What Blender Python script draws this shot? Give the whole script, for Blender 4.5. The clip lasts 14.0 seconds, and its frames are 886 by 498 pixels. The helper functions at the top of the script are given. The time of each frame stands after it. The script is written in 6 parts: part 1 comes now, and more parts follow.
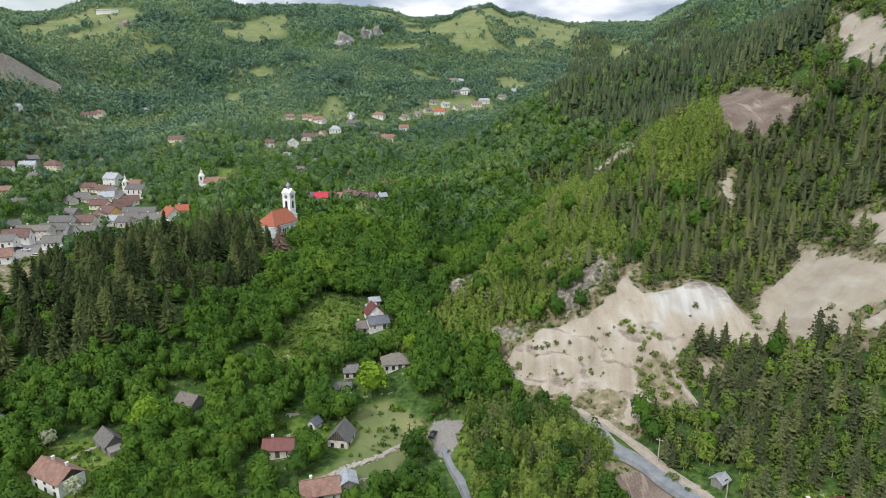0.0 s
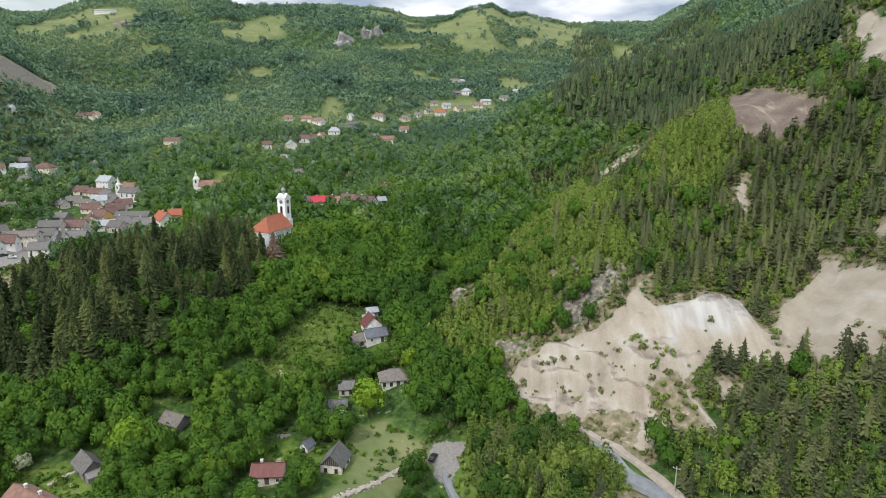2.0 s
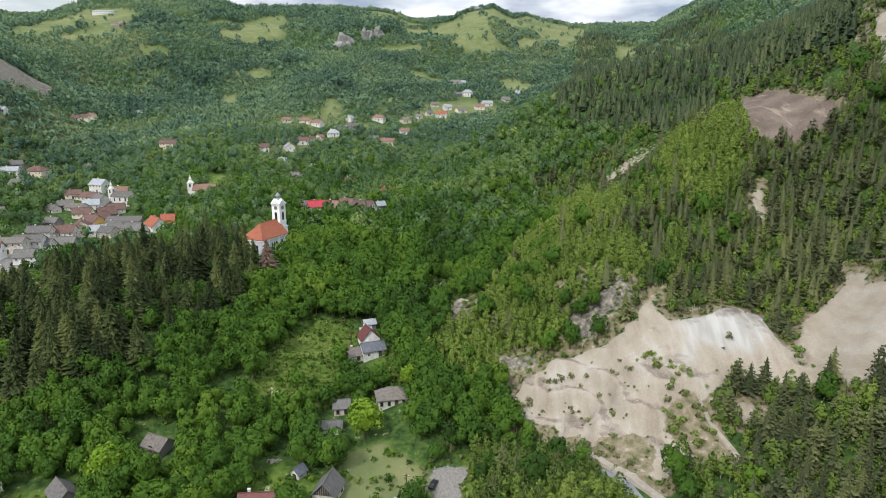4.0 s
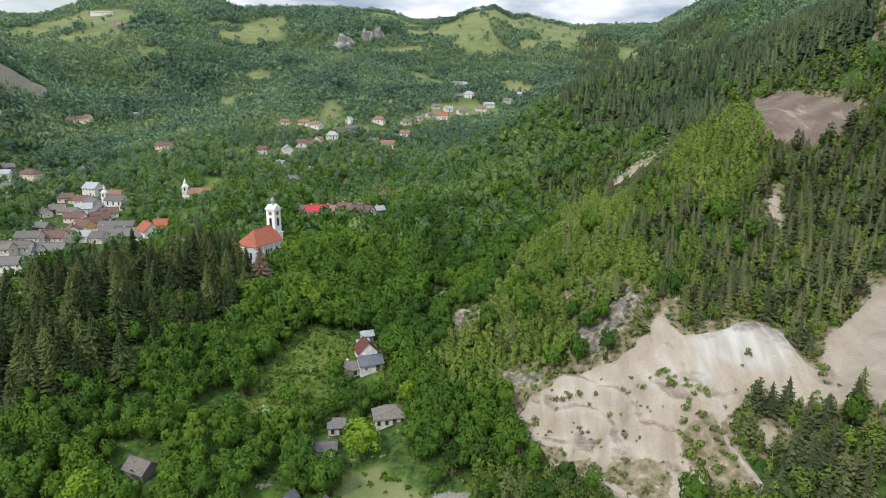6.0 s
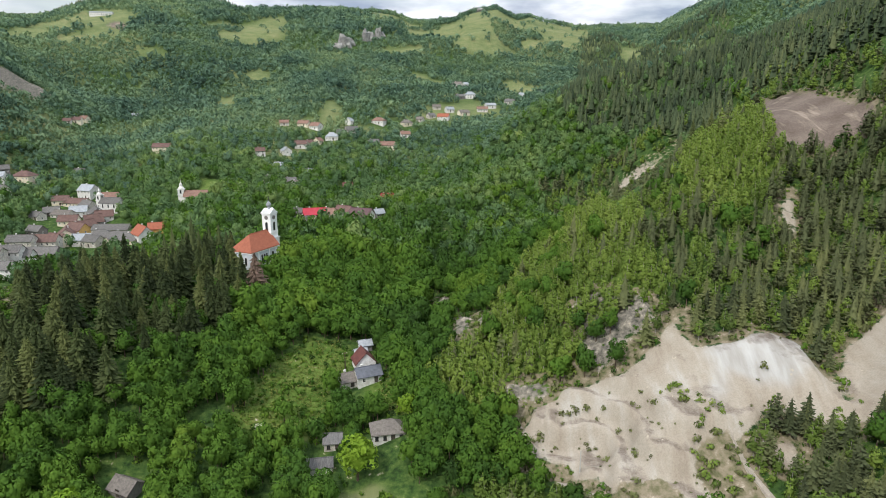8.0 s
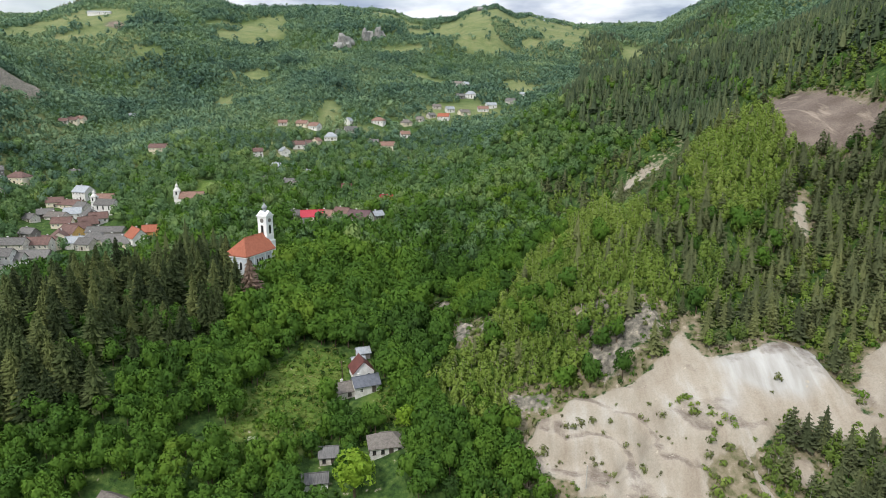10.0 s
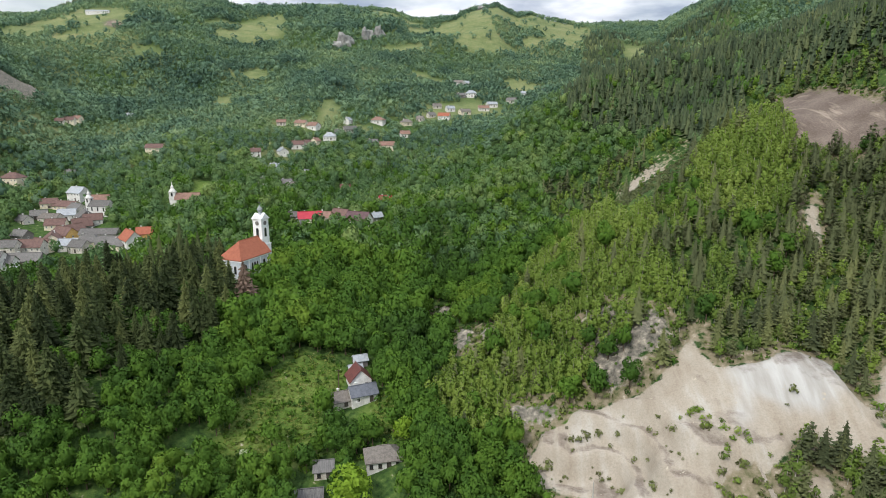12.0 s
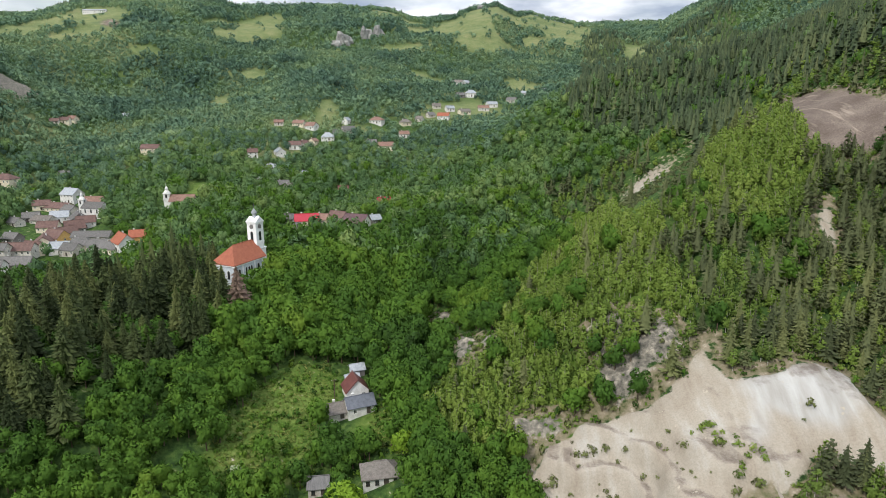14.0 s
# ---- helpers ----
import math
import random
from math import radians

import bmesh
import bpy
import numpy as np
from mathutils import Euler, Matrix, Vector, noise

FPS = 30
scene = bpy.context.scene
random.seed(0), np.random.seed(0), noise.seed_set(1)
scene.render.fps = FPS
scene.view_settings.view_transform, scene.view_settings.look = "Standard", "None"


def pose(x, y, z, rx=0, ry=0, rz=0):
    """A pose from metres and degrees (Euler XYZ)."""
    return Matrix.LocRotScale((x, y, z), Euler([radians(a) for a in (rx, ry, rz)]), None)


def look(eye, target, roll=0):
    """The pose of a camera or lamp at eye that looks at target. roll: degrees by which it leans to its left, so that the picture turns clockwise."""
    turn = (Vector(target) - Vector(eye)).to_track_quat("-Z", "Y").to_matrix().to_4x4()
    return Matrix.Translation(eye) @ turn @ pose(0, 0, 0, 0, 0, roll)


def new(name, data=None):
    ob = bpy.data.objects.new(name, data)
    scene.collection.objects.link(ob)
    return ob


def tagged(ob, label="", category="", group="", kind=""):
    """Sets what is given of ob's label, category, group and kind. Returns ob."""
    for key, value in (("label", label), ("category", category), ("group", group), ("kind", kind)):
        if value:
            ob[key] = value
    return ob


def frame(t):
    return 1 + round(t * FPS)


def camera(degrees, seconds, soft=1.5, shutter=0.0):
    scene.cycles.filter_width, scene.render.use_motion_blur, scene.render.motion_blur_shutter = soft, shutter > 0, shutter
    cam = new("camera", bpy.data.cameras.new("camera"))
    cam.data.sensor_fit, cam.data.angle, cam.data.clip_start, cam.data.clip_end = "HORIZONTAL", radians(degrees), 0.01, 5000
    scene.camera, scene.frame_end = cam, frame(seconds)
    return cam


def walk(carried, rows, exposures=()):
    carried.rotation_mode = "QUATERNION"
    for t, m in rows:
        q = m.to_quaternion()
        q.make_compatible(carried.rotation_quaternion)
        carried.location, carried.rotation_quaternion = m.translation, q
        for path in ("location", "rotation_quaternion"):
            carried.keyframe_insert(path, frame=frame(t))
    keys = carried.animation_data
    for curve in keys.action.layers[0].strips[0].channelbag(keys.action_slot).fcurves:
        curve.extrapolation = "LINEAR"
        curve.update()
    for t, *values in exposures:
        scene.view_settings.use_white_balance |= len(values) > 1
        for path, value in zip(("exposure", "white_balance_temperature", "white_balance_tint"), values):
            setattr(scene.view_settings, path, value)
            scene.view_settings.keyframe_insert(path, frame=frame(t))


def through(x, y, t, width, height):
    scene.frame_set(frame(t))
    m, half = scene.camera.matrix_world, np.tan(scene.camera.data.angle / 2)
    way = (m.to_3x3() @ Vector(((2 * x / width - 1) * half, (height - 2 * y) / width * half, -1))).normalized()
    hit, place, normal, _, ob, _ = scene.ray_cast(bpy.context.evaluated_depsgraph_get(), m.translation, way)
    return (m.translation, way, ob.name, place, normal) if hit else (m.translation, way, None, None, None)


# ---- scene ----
cam = camera(70.96, 14.0, soft=0.8)
EYE, TILT = 100.0, -13.5
ROWS = [  # seconds, right, ahead, up, yaw, pitch, roll
    (0.0, -0.000, -0.000, -0.000, -0.000, -0.000, 0.000),
    (0.5, 0.045, 2.872, 0.887, 0.016, 0.011, -0.007),
    (1.0, 0.045, 5.773, 1.738, 0.036, 0.018, -0.009),
    (1.5, 0.014, 8.694, 2.587, 0.059, 0.029, -0.006),
    (2.0, 0.054, 11.670, 3.364, 0.080, 0.037, -0.014),
    (2.5, 0.069, 14.719, 4.145, 0.106, 0.055, -0.018),
    (3.0, 0.083, 17.752, 4.986, 0.131, 0.083, -0.024),
    (5.5, 0.072, 32.272, 8.699, 0.241, 0.243, -0.033),
    (6.0, 0.082, 34.819, 9.313, 0.266, 0.275, -0.041),
    (6.5, 0.100, 37.092, 9.895, 0.296, 0.307, -0.050),
    (7.0, 0.128, 39.205, 10.439, 0.326, 0.327, -0.056),
    (7.5, 0.125, 41.163, 10.940, 0.351, 0.334, -0.055),
    (8.0, 0.151, 43.007, 11.434, 0.368, 0.336, -0.049),
    (10.5, 0.228, 51.859, 13.754, 0.412, 0.278, -0.004),
    (11.0, 0.311, 53.604, 14.187, 0.428, 0.263, 0.001),
    (11.5, 0.345, 55.398, 14.625, 0.451, 0.244, 0.011),
    (12.0, 0.404, 57.240, 15.078, 0.461, 0.229, 0.023),
    (12.5, 0.411, 59.085, 15.506, 0.460, 0.226, 0.039),
    (13.0, 0.390, 60.935, 15.939, 0.454, 0.227, 0.050),
    (13.5, 0.342, 62.777, 16.403, 0.438, 0.223, 0.060),
    (14.0, 0.292, 64.634, 16.885, 0.418, 0.211, 0.062),
]
walk(cam, [(t, pose(0, 0, EYE, TILT) @ pose(x, y, z, 90 + pitch, roll, yaw)) for t, x, y, z, yaw, pitch, roll in ROWS])

# ---- world, sun and exposure ----
SUN_EL, SUN_AZ = radians(48), radians(215)   # azimuth clockwise from +y
world = bpy.data.worlds.new("sky")
scene.world = world
world.use_nodes = True
wn, wl = world.node_tree.nodes, world.node_tree.links
wn.clear()
sky = wn.new("ShaderNodeTexSky")
sky.sky_type, sky.sun_disc = "NISHITA", False
sky.sun_elevation, sky.sun_rotation = SUN_EL, SUN_AZ
sky.air_density, sky.dust_density = 1.2, 2.0
skytone = wn.new("ShaderNodeHueSaturation")
skytone.inputs["Saturation"].default_value = 0.55
wl.new(sky.outputs[0], skytone.inputs["Color"])
wco = wn.new("ShaderNodeTexCoord")
wmap = wn.new("ShaderNodeMapping")
wmap.inputs["Scale"].default_value = (2.2, 2.2, 7.0)
wl.new(wco.outputs["Generated"], wmap.inputs["Vector"])
cloud = wn.new("ShaderNodeTexNoise")
cloud.inputs["Scale"].default_value, cloud.inputs["Detail"].default_value, cloud.inputs["Roughness"].default_value = 1.7, 7.0, 0.55
wl.new(wmap.outputs[0], cloud.inputs["Vector"])
cover = wn.new("ShaderNodeValToRGB")
cover.color_ramp.elements[0].position, cover.color_ramp.elements[1].position = 0.30, 0.52
wl.new(cloud.outputs["Fac"], cover.inputs["Fac"])
shade = wn.new("ShaderNodeTexNoise")
shade.inputs["Scale"].default_value, shade.inputs["Detail"].default_value = 3.1, 5.0
wl.new(wmap.outputs[0], shade.inputs["Vector"])
tone = wn.new("ShaderNodeValToRGB")
tone.color_ramp.elements[0].position, tone.color_ramp.elements[1].position = 0.36, 0.62
tone.color_ramp.elements[0].color, tone.color_ramp.elements[1].color = (3.0, 3.6, 4.7, 1), (8.6, 8.8, 9.2, 1)
wl.new(shade.outputs["Fac"], tone.inputs["Fac"])
# a clouded sky is brighter overhead than along the horizon
up = wn.new("ShaderNodeSeparateXYZ")
wl.new(wco.outputs["Generated"], up.inputs[0])
lift = wn.new("ShaderNodeMapRange")
for key, value in (("From Min", 0.08), ("From Max", 0.65), ("To Min", 0.68), ("To Max", 1.4)):
    lift.inputs[key].default_value = value
wl.new(up.outputs["Z"], lift.inputs["Value"])
vault = wn.new("ShaderNodeVectorMath")
vault.operation = "SCALE"
wl.new(tone.outputs["Color"], vault.inputs[0])
wl.new(lift.outputs[0], vault.inputs["Scale"])
skymix = wn.new("ShaderNodeMix")
skymix.data_type = "RGBA"
wl.new(cover.outputs["Color"], skymix.inputs["Factor"])
wl.new(skytone.outputs[0], skymix.inputs["A"])
wl.new(vault.outputs[0], skymix.inputs["B"])
back = wn.new("ShaderNodeBackground")
back.inputs["Strength"].default_value = 0.18
wl.new(skymix.outputs["Result"], back.inputs["Color"])
wout = wn.new("ShaderNodeOutputWorld")
wl.new(back.outputs[0], wout.inputs[0])

sun = new("sun", bpy.data.lights.new("sun", "SUN"))
sun.data.energy, sun.data.angle, sun.data.color = 2.75, radians(7), (1.0, 0.95, 0.86)
sd = Vector((math.sin(SUN_AZ) * math.cos(SUN_EL), math.cos(SUN_AZ) * math.cos(SUN_EL), math.sin(SUN_EL)))
sun.matrix_world = look(sd * 900, (0, 0, 0))


# ---- materials ----
def material(name, rough=0.8, spec=0.3):
    m = bpy.data.materials.new(name)
    m.use_nodes = True
    p = m.node_tree.nodes["Principled BSDF"]
    p.inputs["Roughness"].default_value, p.inputs["Specular IOR Level"].default_value = rough, spec
    return m, m.node_tree.nodes, m.node_tree.links, p


def noise_node(n, l, scale, detail=4.0, rough=0.55, vector=None):
    t = n.new("ShaderNodeTexNoise")
    t.inputs["Scale"].default_value, t.inputs["Detail"].default_value, t.inputs["Roughness"].default_value = scale, detail, rough
    if vector:
        l.new(vector, t.inputs["Vector"])
    return t


def ramp(n, l, fac, stops):
    r = n.new("ShaderNodeValToRGB")
    e = r.color_ramp.elements
    while len(e) < len(stops):
        e.new(0.5)
    for k, (at, c) in enumerate(stops):
        e[k].position, e[k].color = at, (*c, 1)
    l.new(fac, r.inputs["Fac"])
    return r.outputs["Color"]


def maths(n, l, op, a, b=0.0, clamp=False):
    m = n.new("ShaderNodeMath")
    m.operation, m.use_clamp = op, clamp
    for k, v in enumerate((a, b)):
        if isinstance(v, (int, float)):
            m.inputs[k].default_value = v
        else:
            l.new(v, m.inputs[k])
    return m.outputs[0]


def mixed(n, l, fac, a, b, blend="MIX"):
    m = n.new("ShaderNodeMix")
    m.data_type, m.blend_type = "RGBA", blend
    for key, v in (("Factor", fac), ("A", a), ("B", b)):
        if isinstance(v, (int, float)):
            m.inputs[key].default_value = v
        elif isinstance(v, tuple):
            m.inputs[key].default_value = (*v, 1)
        else:
            l.new(v, m.inputs[key])
    return m.outputs["Result"]


def bumped(n, l, p, height, strength, distance):
    b = n.new("ShaderNodeBump")
    b.inputs["Strength"].default_value, b.inputs["Distance"].default_value = strength, distance
    l.new(height, b.inputs["Height"])
    l.new(b.outputs[0], p.inputs["Normal"])


def leaf_material(name, stops, through=0.3, vary=0.16, mottle=0.4):
    """Leaves or needles: the tint of the tree, its own chance, and light and dark sprays."""
    m, n, l, p = material(name, 0.7, 0.12)
    tint, own, info = n.new("ShaderNodeAttribute"), n.new("ShaderNodeAttribute"), n.new("ShaderNodeObjectInfo")
    tint.attribute_name, own.attribute_name = "tint", "own"
    chance = maths(n, l, "MULTIPLY", maths(n, l, "SUBTRACT", info.outputs["Random"], 0.5), own.outputs["Fac"])
    geo = n.new("ShaderNodeNewGeometry")
    spray = maths(n, l, "MULTIPLY", maths(n, l, "SUBTRACT", geo.outputs["Random Per Island"], 0.5), vary)
    fine = noise_node(n, l, 0.45, 3.0, 0.6, geo.outputs["Position"])
    f = maths(n, l, "ADD", maths(n, l, "ADD", tint.outputs["Fac"], chance), spray)
    f = maths(n, l, "ADD", f, maths(n, l, "MULTIPLY", maths(n, l, "SUBTRACT", fine.outputs["Fac"], 0.5), mottle), True)
    c = ramp(n, l, f, stops)
    l.new(c, p.inputs["Base Color"])
    t = n.new("ShaderNodeBsdfTranslucent")
    l.new(c, t.inputs["Color"])
    mix = n.new("ShaderNodeMixShader")
    mix.inputs[0].default_value = through
    l.new(p.outputs[0], mix.inputs[1])
    l.new(t.outputs[0], mix.inputs[2])
    l.new(mix.outputs[0], n["Material Output"].inputs["Surface"])
    return m


BROAD = leaf_material("broad_leaves", [(0.0, (0.028, 0.060, 0.014)), (0.35, (0.056, 0.123, 0.019)), (0.65, (0.089, 0.173, 0.022)), (1.0, (0.147, 0.227, 0.029))])
# next two: air haze put into the leaf colour, paler and bluer
MID_HAZE = leaf_material("mid_haze_leaves", [(0.0, (0.050, 0.096, 0.043)), (0.35, (0.092, 0.166, 0.066)), (0.65, (0.146, 0.229, 0.078)), (1.0, (0.235, 0.302, 0.091))], 0.3, 0.1, 0.3)
FAR_HAZE = leaf_material("far_haze_leaves", [(0.0, (0.056, 0.107, 0.078)), (0.35, (0.100, 0.175, 0.113)), (0.65, (0.153, 0.239, 0.133)), (1.0, (0.227, 0.308, 0.150))], 0.3, 0.06, 0.1)
BIRCH = leaf_material("young_leaves", [(0.0, (0.083, 0.123, 0.033)), (0.4, (0.138, 0.208, 0.041)), (0.7, (0.185, 0.262, 0.050)), (1.0, (0.241, 0.309, 0.075))], 0.32, 0.08, 0.2)
NEEDLE = leaf_material("spruce_needles", [(0.0, (0.027, 0.040, 0.015)), (0.5, (0.061, 0.082, 0.029)), (1.0, (0.122, 0.143, 0.049))], 0.14)
PINE = leaf_material("pine_needles", [(0.0, (0.059, 0.073, 0.036)), (0.5, (0.106, 0.125, 0.057)), (1.0, (0.169, 0.186, 0.074))], 0.2, 0.16)
FIR = leaf_material("fir_needles", [(0.0, (0.031, 0.050, 0.027)), (0.5, (0.072, 0.099, 0.048)), (1.0, (0.129, 0.150, 0.064))], 0.15, 0.16)
DRY = leaf_material("dry_scrub", [(0.0, (0.10, 0.10, 0.05)), (0.5, (0.15, 0.17, 0.065)), (1.0, (0.20, 0.23, 0.09))])
ROUGH = leaf_material("rough_grass", [(0.0, (0.106, 0.142, 0.034)), (0.5, (0.176, 0.216, 0.052)), (1.0, (0.275, 0.277, 0.092))], 0.3, 0.2)
RUST = leaf_material("dead_needles", [(0.0, (0.116, 0.074, 0.055)), (1.0, (0.233, 0.168, 0.133))], 0.2)
YELLOW_GREEN = leaf_material("yellow_green_leaves", [(0.0, (0.08, 0.16, 0.018)), (0.5, (0.135, 0.245, 0.023)), (1.0, (0.19, 0.30, 0.030))])
BLOSSOM = leaf_material("blossom", [(0.0, (0.10, 0.16, 0.05)), (0.45, (0.30, 0.34, 0.2)), (1.0, (0.75, 0.74, 0.62))], 0.2)


def bark_material(name, a, b):
    m, n, l, p = material(name, 0.9, 0.1)
    co = n.new("ShaderNodeTexCoord")
    t = noise_node(n, l, 5.0, 5.0, 0.6, co.outputs["Object"])
    l.new(ramp(n, l, t.outputs["Fac"], [(0.3, a), (0.7, b)]), p.inputs["Base Color"])
    bumped(n, l, p, t.outputs["Fac"], 0.6, 0.05)
    return m


BARK = bark_material("bark", (0.06, 0.045, 0.03), (0.16, 0.12, 0.09))
PALE_BARK = bark_material("pale_bark", (0.18, 0.16, 0.13), (0.5, 0.48, 0.43))


def ground_material():
    m, n, l, p = material("ground", 0.95, 0.1)
    geo = n.new("ShaderNodeNewGeometry")
    pos = geo.outputs["Position"]
    big, mid, fine, tiny = (noise_node(n, l, s, d, 0.6, pos) for s, d in ((0.02, 4), (0.09, 5), (0.5, 5), (2.2, 4)))

    def mask(name):
        a = n.new("ShaderNodeAttribute")
        a.attribute_name = name
        return a.outputs["Fac"]

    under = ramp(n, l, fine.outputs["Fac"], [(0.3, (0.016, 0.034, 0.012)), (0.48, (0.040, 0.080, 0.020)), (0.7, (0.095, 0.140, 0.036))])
    grass = ramp(n, l, maths(n, l, "ADD", maths(n, l, "MULTIPLY", mid.outputs["Fac"], 0.55), maths(n, l, "MULTIPLY", fine.outputs["Fac"], 0.45)),
                 [(0.36, (0.048, 0.090, 0.018)), (0.48, (0.084, 0.138, 0.026)), (0.58, (0.124, 0.172, 0.040)), (0.7, (0.18, 0.190, 0.075))])
    pasture = ramp(n, l, maths(n, l, "ADD", maths(n, l, "MULTIPLY", big.outputs["Fac"], 0.5), maths(n, l, "MULTIPLY", mid.outputs["Fac"], 0.5)),
                   [(0.36, (0.095, 0.128, 0.052)), (0.5, (0.142, 0.170, 0.070)), (0.64, (0.190, 0.196, 0.092))])
    grass = mixed(n, l, mask("pasture"), grass, pasture)
    flutes = n.new("ShaderNodeMapping")
    flutes.inputs["Scale"].default_value = (0.28, 0.05, 0.05)
    l.new(pos, flutes.inputs["Vector"])
    streak = noise_node(n, l, 1.0, 5.0, 0.6, flutes.outputs[0])
    sand = ramp(n, l, maths(n, l, "ADD", maths(n, l, "MULTIPLY", streak.outputs["Fac"], 0.6), maths(n, l, "MULTIPLY", mid.outputs["Fac"], 0.4)),
                [(0.30, (0.235, 0.195, 0.152)), (0.42, (0.305, 0.264, 0.212)), (0.53, (0.35, 0.313, 0.26)), (0.64, (0.395, 0.37, 0.33))])
    grit = ramp(n, l, tiny.outputs["Fac"], [(0.3, (0.80, 0.79, 0.77)), (0.6, (1, 1, 1))])
    sand = mixed(n, l, 0.8, sand, grit, "MULTIPLY")
    chalk = ramp(n, l, streak.outputs["Fac"], [(0.34, (0.31, 0.295, 0.27)), (0.5, (0.37, 0.36, 0.34)), (0.66, (0.44, 0.435, 0.42))])
    sand = mixed(n, l, maths(n, l, "MULTIPLY", mask("chalk"), maths(n, l, "MULTIPLY", mid.outputs["Fac"], 1.9), True), sand, chalk)
    stone = ramp(n, l, fine.outputs["Fac"], [(0.3, (0.06, 0.058, 0.05)), (0.46, (0.135, 0.125, 0.105)), (0.58, (0.225, 0.205, 0.17)), (0.7, (0.40, 0.355, 0.285))])
    earth = ramp(n, l, maths(n, l, "ADD", maths(n, l, "MULTIPLY", mid.outputs["Fac"], 0.5), maths(n, l, "MULTIPLY", tiny.outputs["Fac"], 0.5)),
                 [(0.36, (0.095, 0.074, 0.060)), (0.5, (0.145, 0.115, 0.096)), (0.64, (0.22, 0.18, 0.15))])
    earth = mixed(n, l, ramp(n, l, streak.outputs["Fac"], [(0.57, (0, 0, 0)), (0.68, (0.5, 0.5, 0.5))]), earth, (0.40, 0.335, 0.265))
    paving = ramp(n, l, tiny.outputs["Fac"], [(0.35, (0.16, 0.153, 0.145)), (0.65, (0.28, 0.265, 0.245))])
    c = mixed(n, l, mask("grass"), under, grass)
    dry = ramp(n, l, fine.outputs["Fac"], [(0.3, (0.085, 0.095, 0.042)), (0.46, (0.155, 0.140, 0.085)), (0.6, (0.225, 0.190, 0.135)), (0.72, (0.32, 0.275, 0.21))])
    level = n.new("ShaderNodeSeparateXYZ")
    l.new(geo.outputs["Normal"], level.inputs[0])
    bench = maths(n, l, "ADD", level.outputs["Z"], maths(n, l, "MULTIPLY", maths(n, l, "SUBTRACT", fine.outputs["Fac"], 0.5), 0.25))
    bench = maths(n, l, "MULTIPLY", maths(n, l, "SUBTRACT", bench, 0.90), 9.0, True)
    sand = mixed(n, l, maths(n, l, "MULTIPLY", bench, 0.75), sand, earth)
    for key, layer in (("sand", sand), ("scrub", dry), ("stone", stone), ("earth", earth), ("paving", paving)):
        edge = maths(n, l, "ADD", mask(key), maths(n, l, "MULTIPLY", maths(n, l, "SUBTRACT", fine.outputs["Fac"], 0.5), 2.6 if key == "stone" else 1.3))
        edge = maths(n, l, "MULTIPLY", maths(n, l, "SUBTRACT", edge, 0.4), 5.0, True)
        c = mixed(n, l, edge, c, layer)
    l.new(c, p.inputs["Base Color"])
    rough = maths(n, l, "ADD", maths(n, l, "MULTIPLY", fine.outputs["Fac"], 0.6), maths(n, l, "MULTIPLY", tiny.outputs["Fac"], 0.25))
    rough = maths(n, l, "MULTIPLY", rough, maths(n, l, "SUBTRACT", 1.0, maths(n, l, "MULTIPLY", mask("sand"), 0.62)))
    bumped(n, l, p, rough, 0.9, 0.9)
    return m


GROUND = ground_material()


def surface(name, dark, light, scale=1.5, rough=0.85, bump=0.3, streaks=(1, 1, 1), spec=0.25, depth=0.03):
    """A plain worn surface: two tones by coarse and fine noise, and a fine relief."""
    m, n, l, p = material(name, rough, spec)
    co = n.new("ShaderNodeTexCoord")
    mp = n.new("ShaderNodeMapping")
    mp.inputs["Scale"].default_value = streaks
    l.new(co.outputs["Object"], mp.inputs["Vector"])
    a, b = noise_node(n, l, scale, 5, 0.6, mp.outputs[0]), noise_node(n, l, scale * 7, 4, 0.6, mp.outputs[0])
    f = maths(n, l, "ADD", maths(n, l, "MULTIPLY", a.outputs["Fac"], 0.6), maths(n, l, "MULTIPLY", b.outputs["Fac"], 0.4))
    info = n.new("ShaderNodeObjectInfo")
    f = maths(n, l, "ADD", f, maths(n, l, "MULTIPLY", maths(n, l, "SUBTRACT", info.outputs["Random"], 0.5), 0.08))
    l.new(ramp(n, l, f, [(0.34, dark), (0.62, light)]), p.inputs["Base Color"])
    bumped(n, l, p, b.outputs["Fac"], bump, depth)
    return m


def tile_material(name, dark, light, pitch=0.33):
    """Rows of roof tiles: courses as relief, and weathered patches."""
    m, n, l, p = material(name, 0.8, 0.25)
    co = n.new("ShaderNodeTexCoord")
    a, b = noise_node(n, l, 0.7, 4, 0.6, co.outputs["Object"]), noise_node(n, l, 6, 4, 0.6, co.outputs["Object"])
    f = maths(n, l, "ADD", maths(n, l, "MULTIPLY", a.outputs["Fac"], 0.55), maths(n, l, "MULTIPLY", b.outputs["Fac"], 0.45))
    l.new(ramp(n, l, f, [(0.34, dark), (0.62, light)]), p.inputs["Base Color"])
    w = n.new("ShaderNodeTexWave")
    w.bands_direction = "Z"
    w.inputs["Scale"].default_value, w.inputs["Distortion"].default_value = 0.5 / pitch, 0.4
    l.new(co.outputs["Object"], w.inputs["Vector"])
    bumped(n, l, p, maths(n, l, "ADD", w.outputs["Fac"], b.outputs["Fac"]), 0.5, 0.05)
    return m


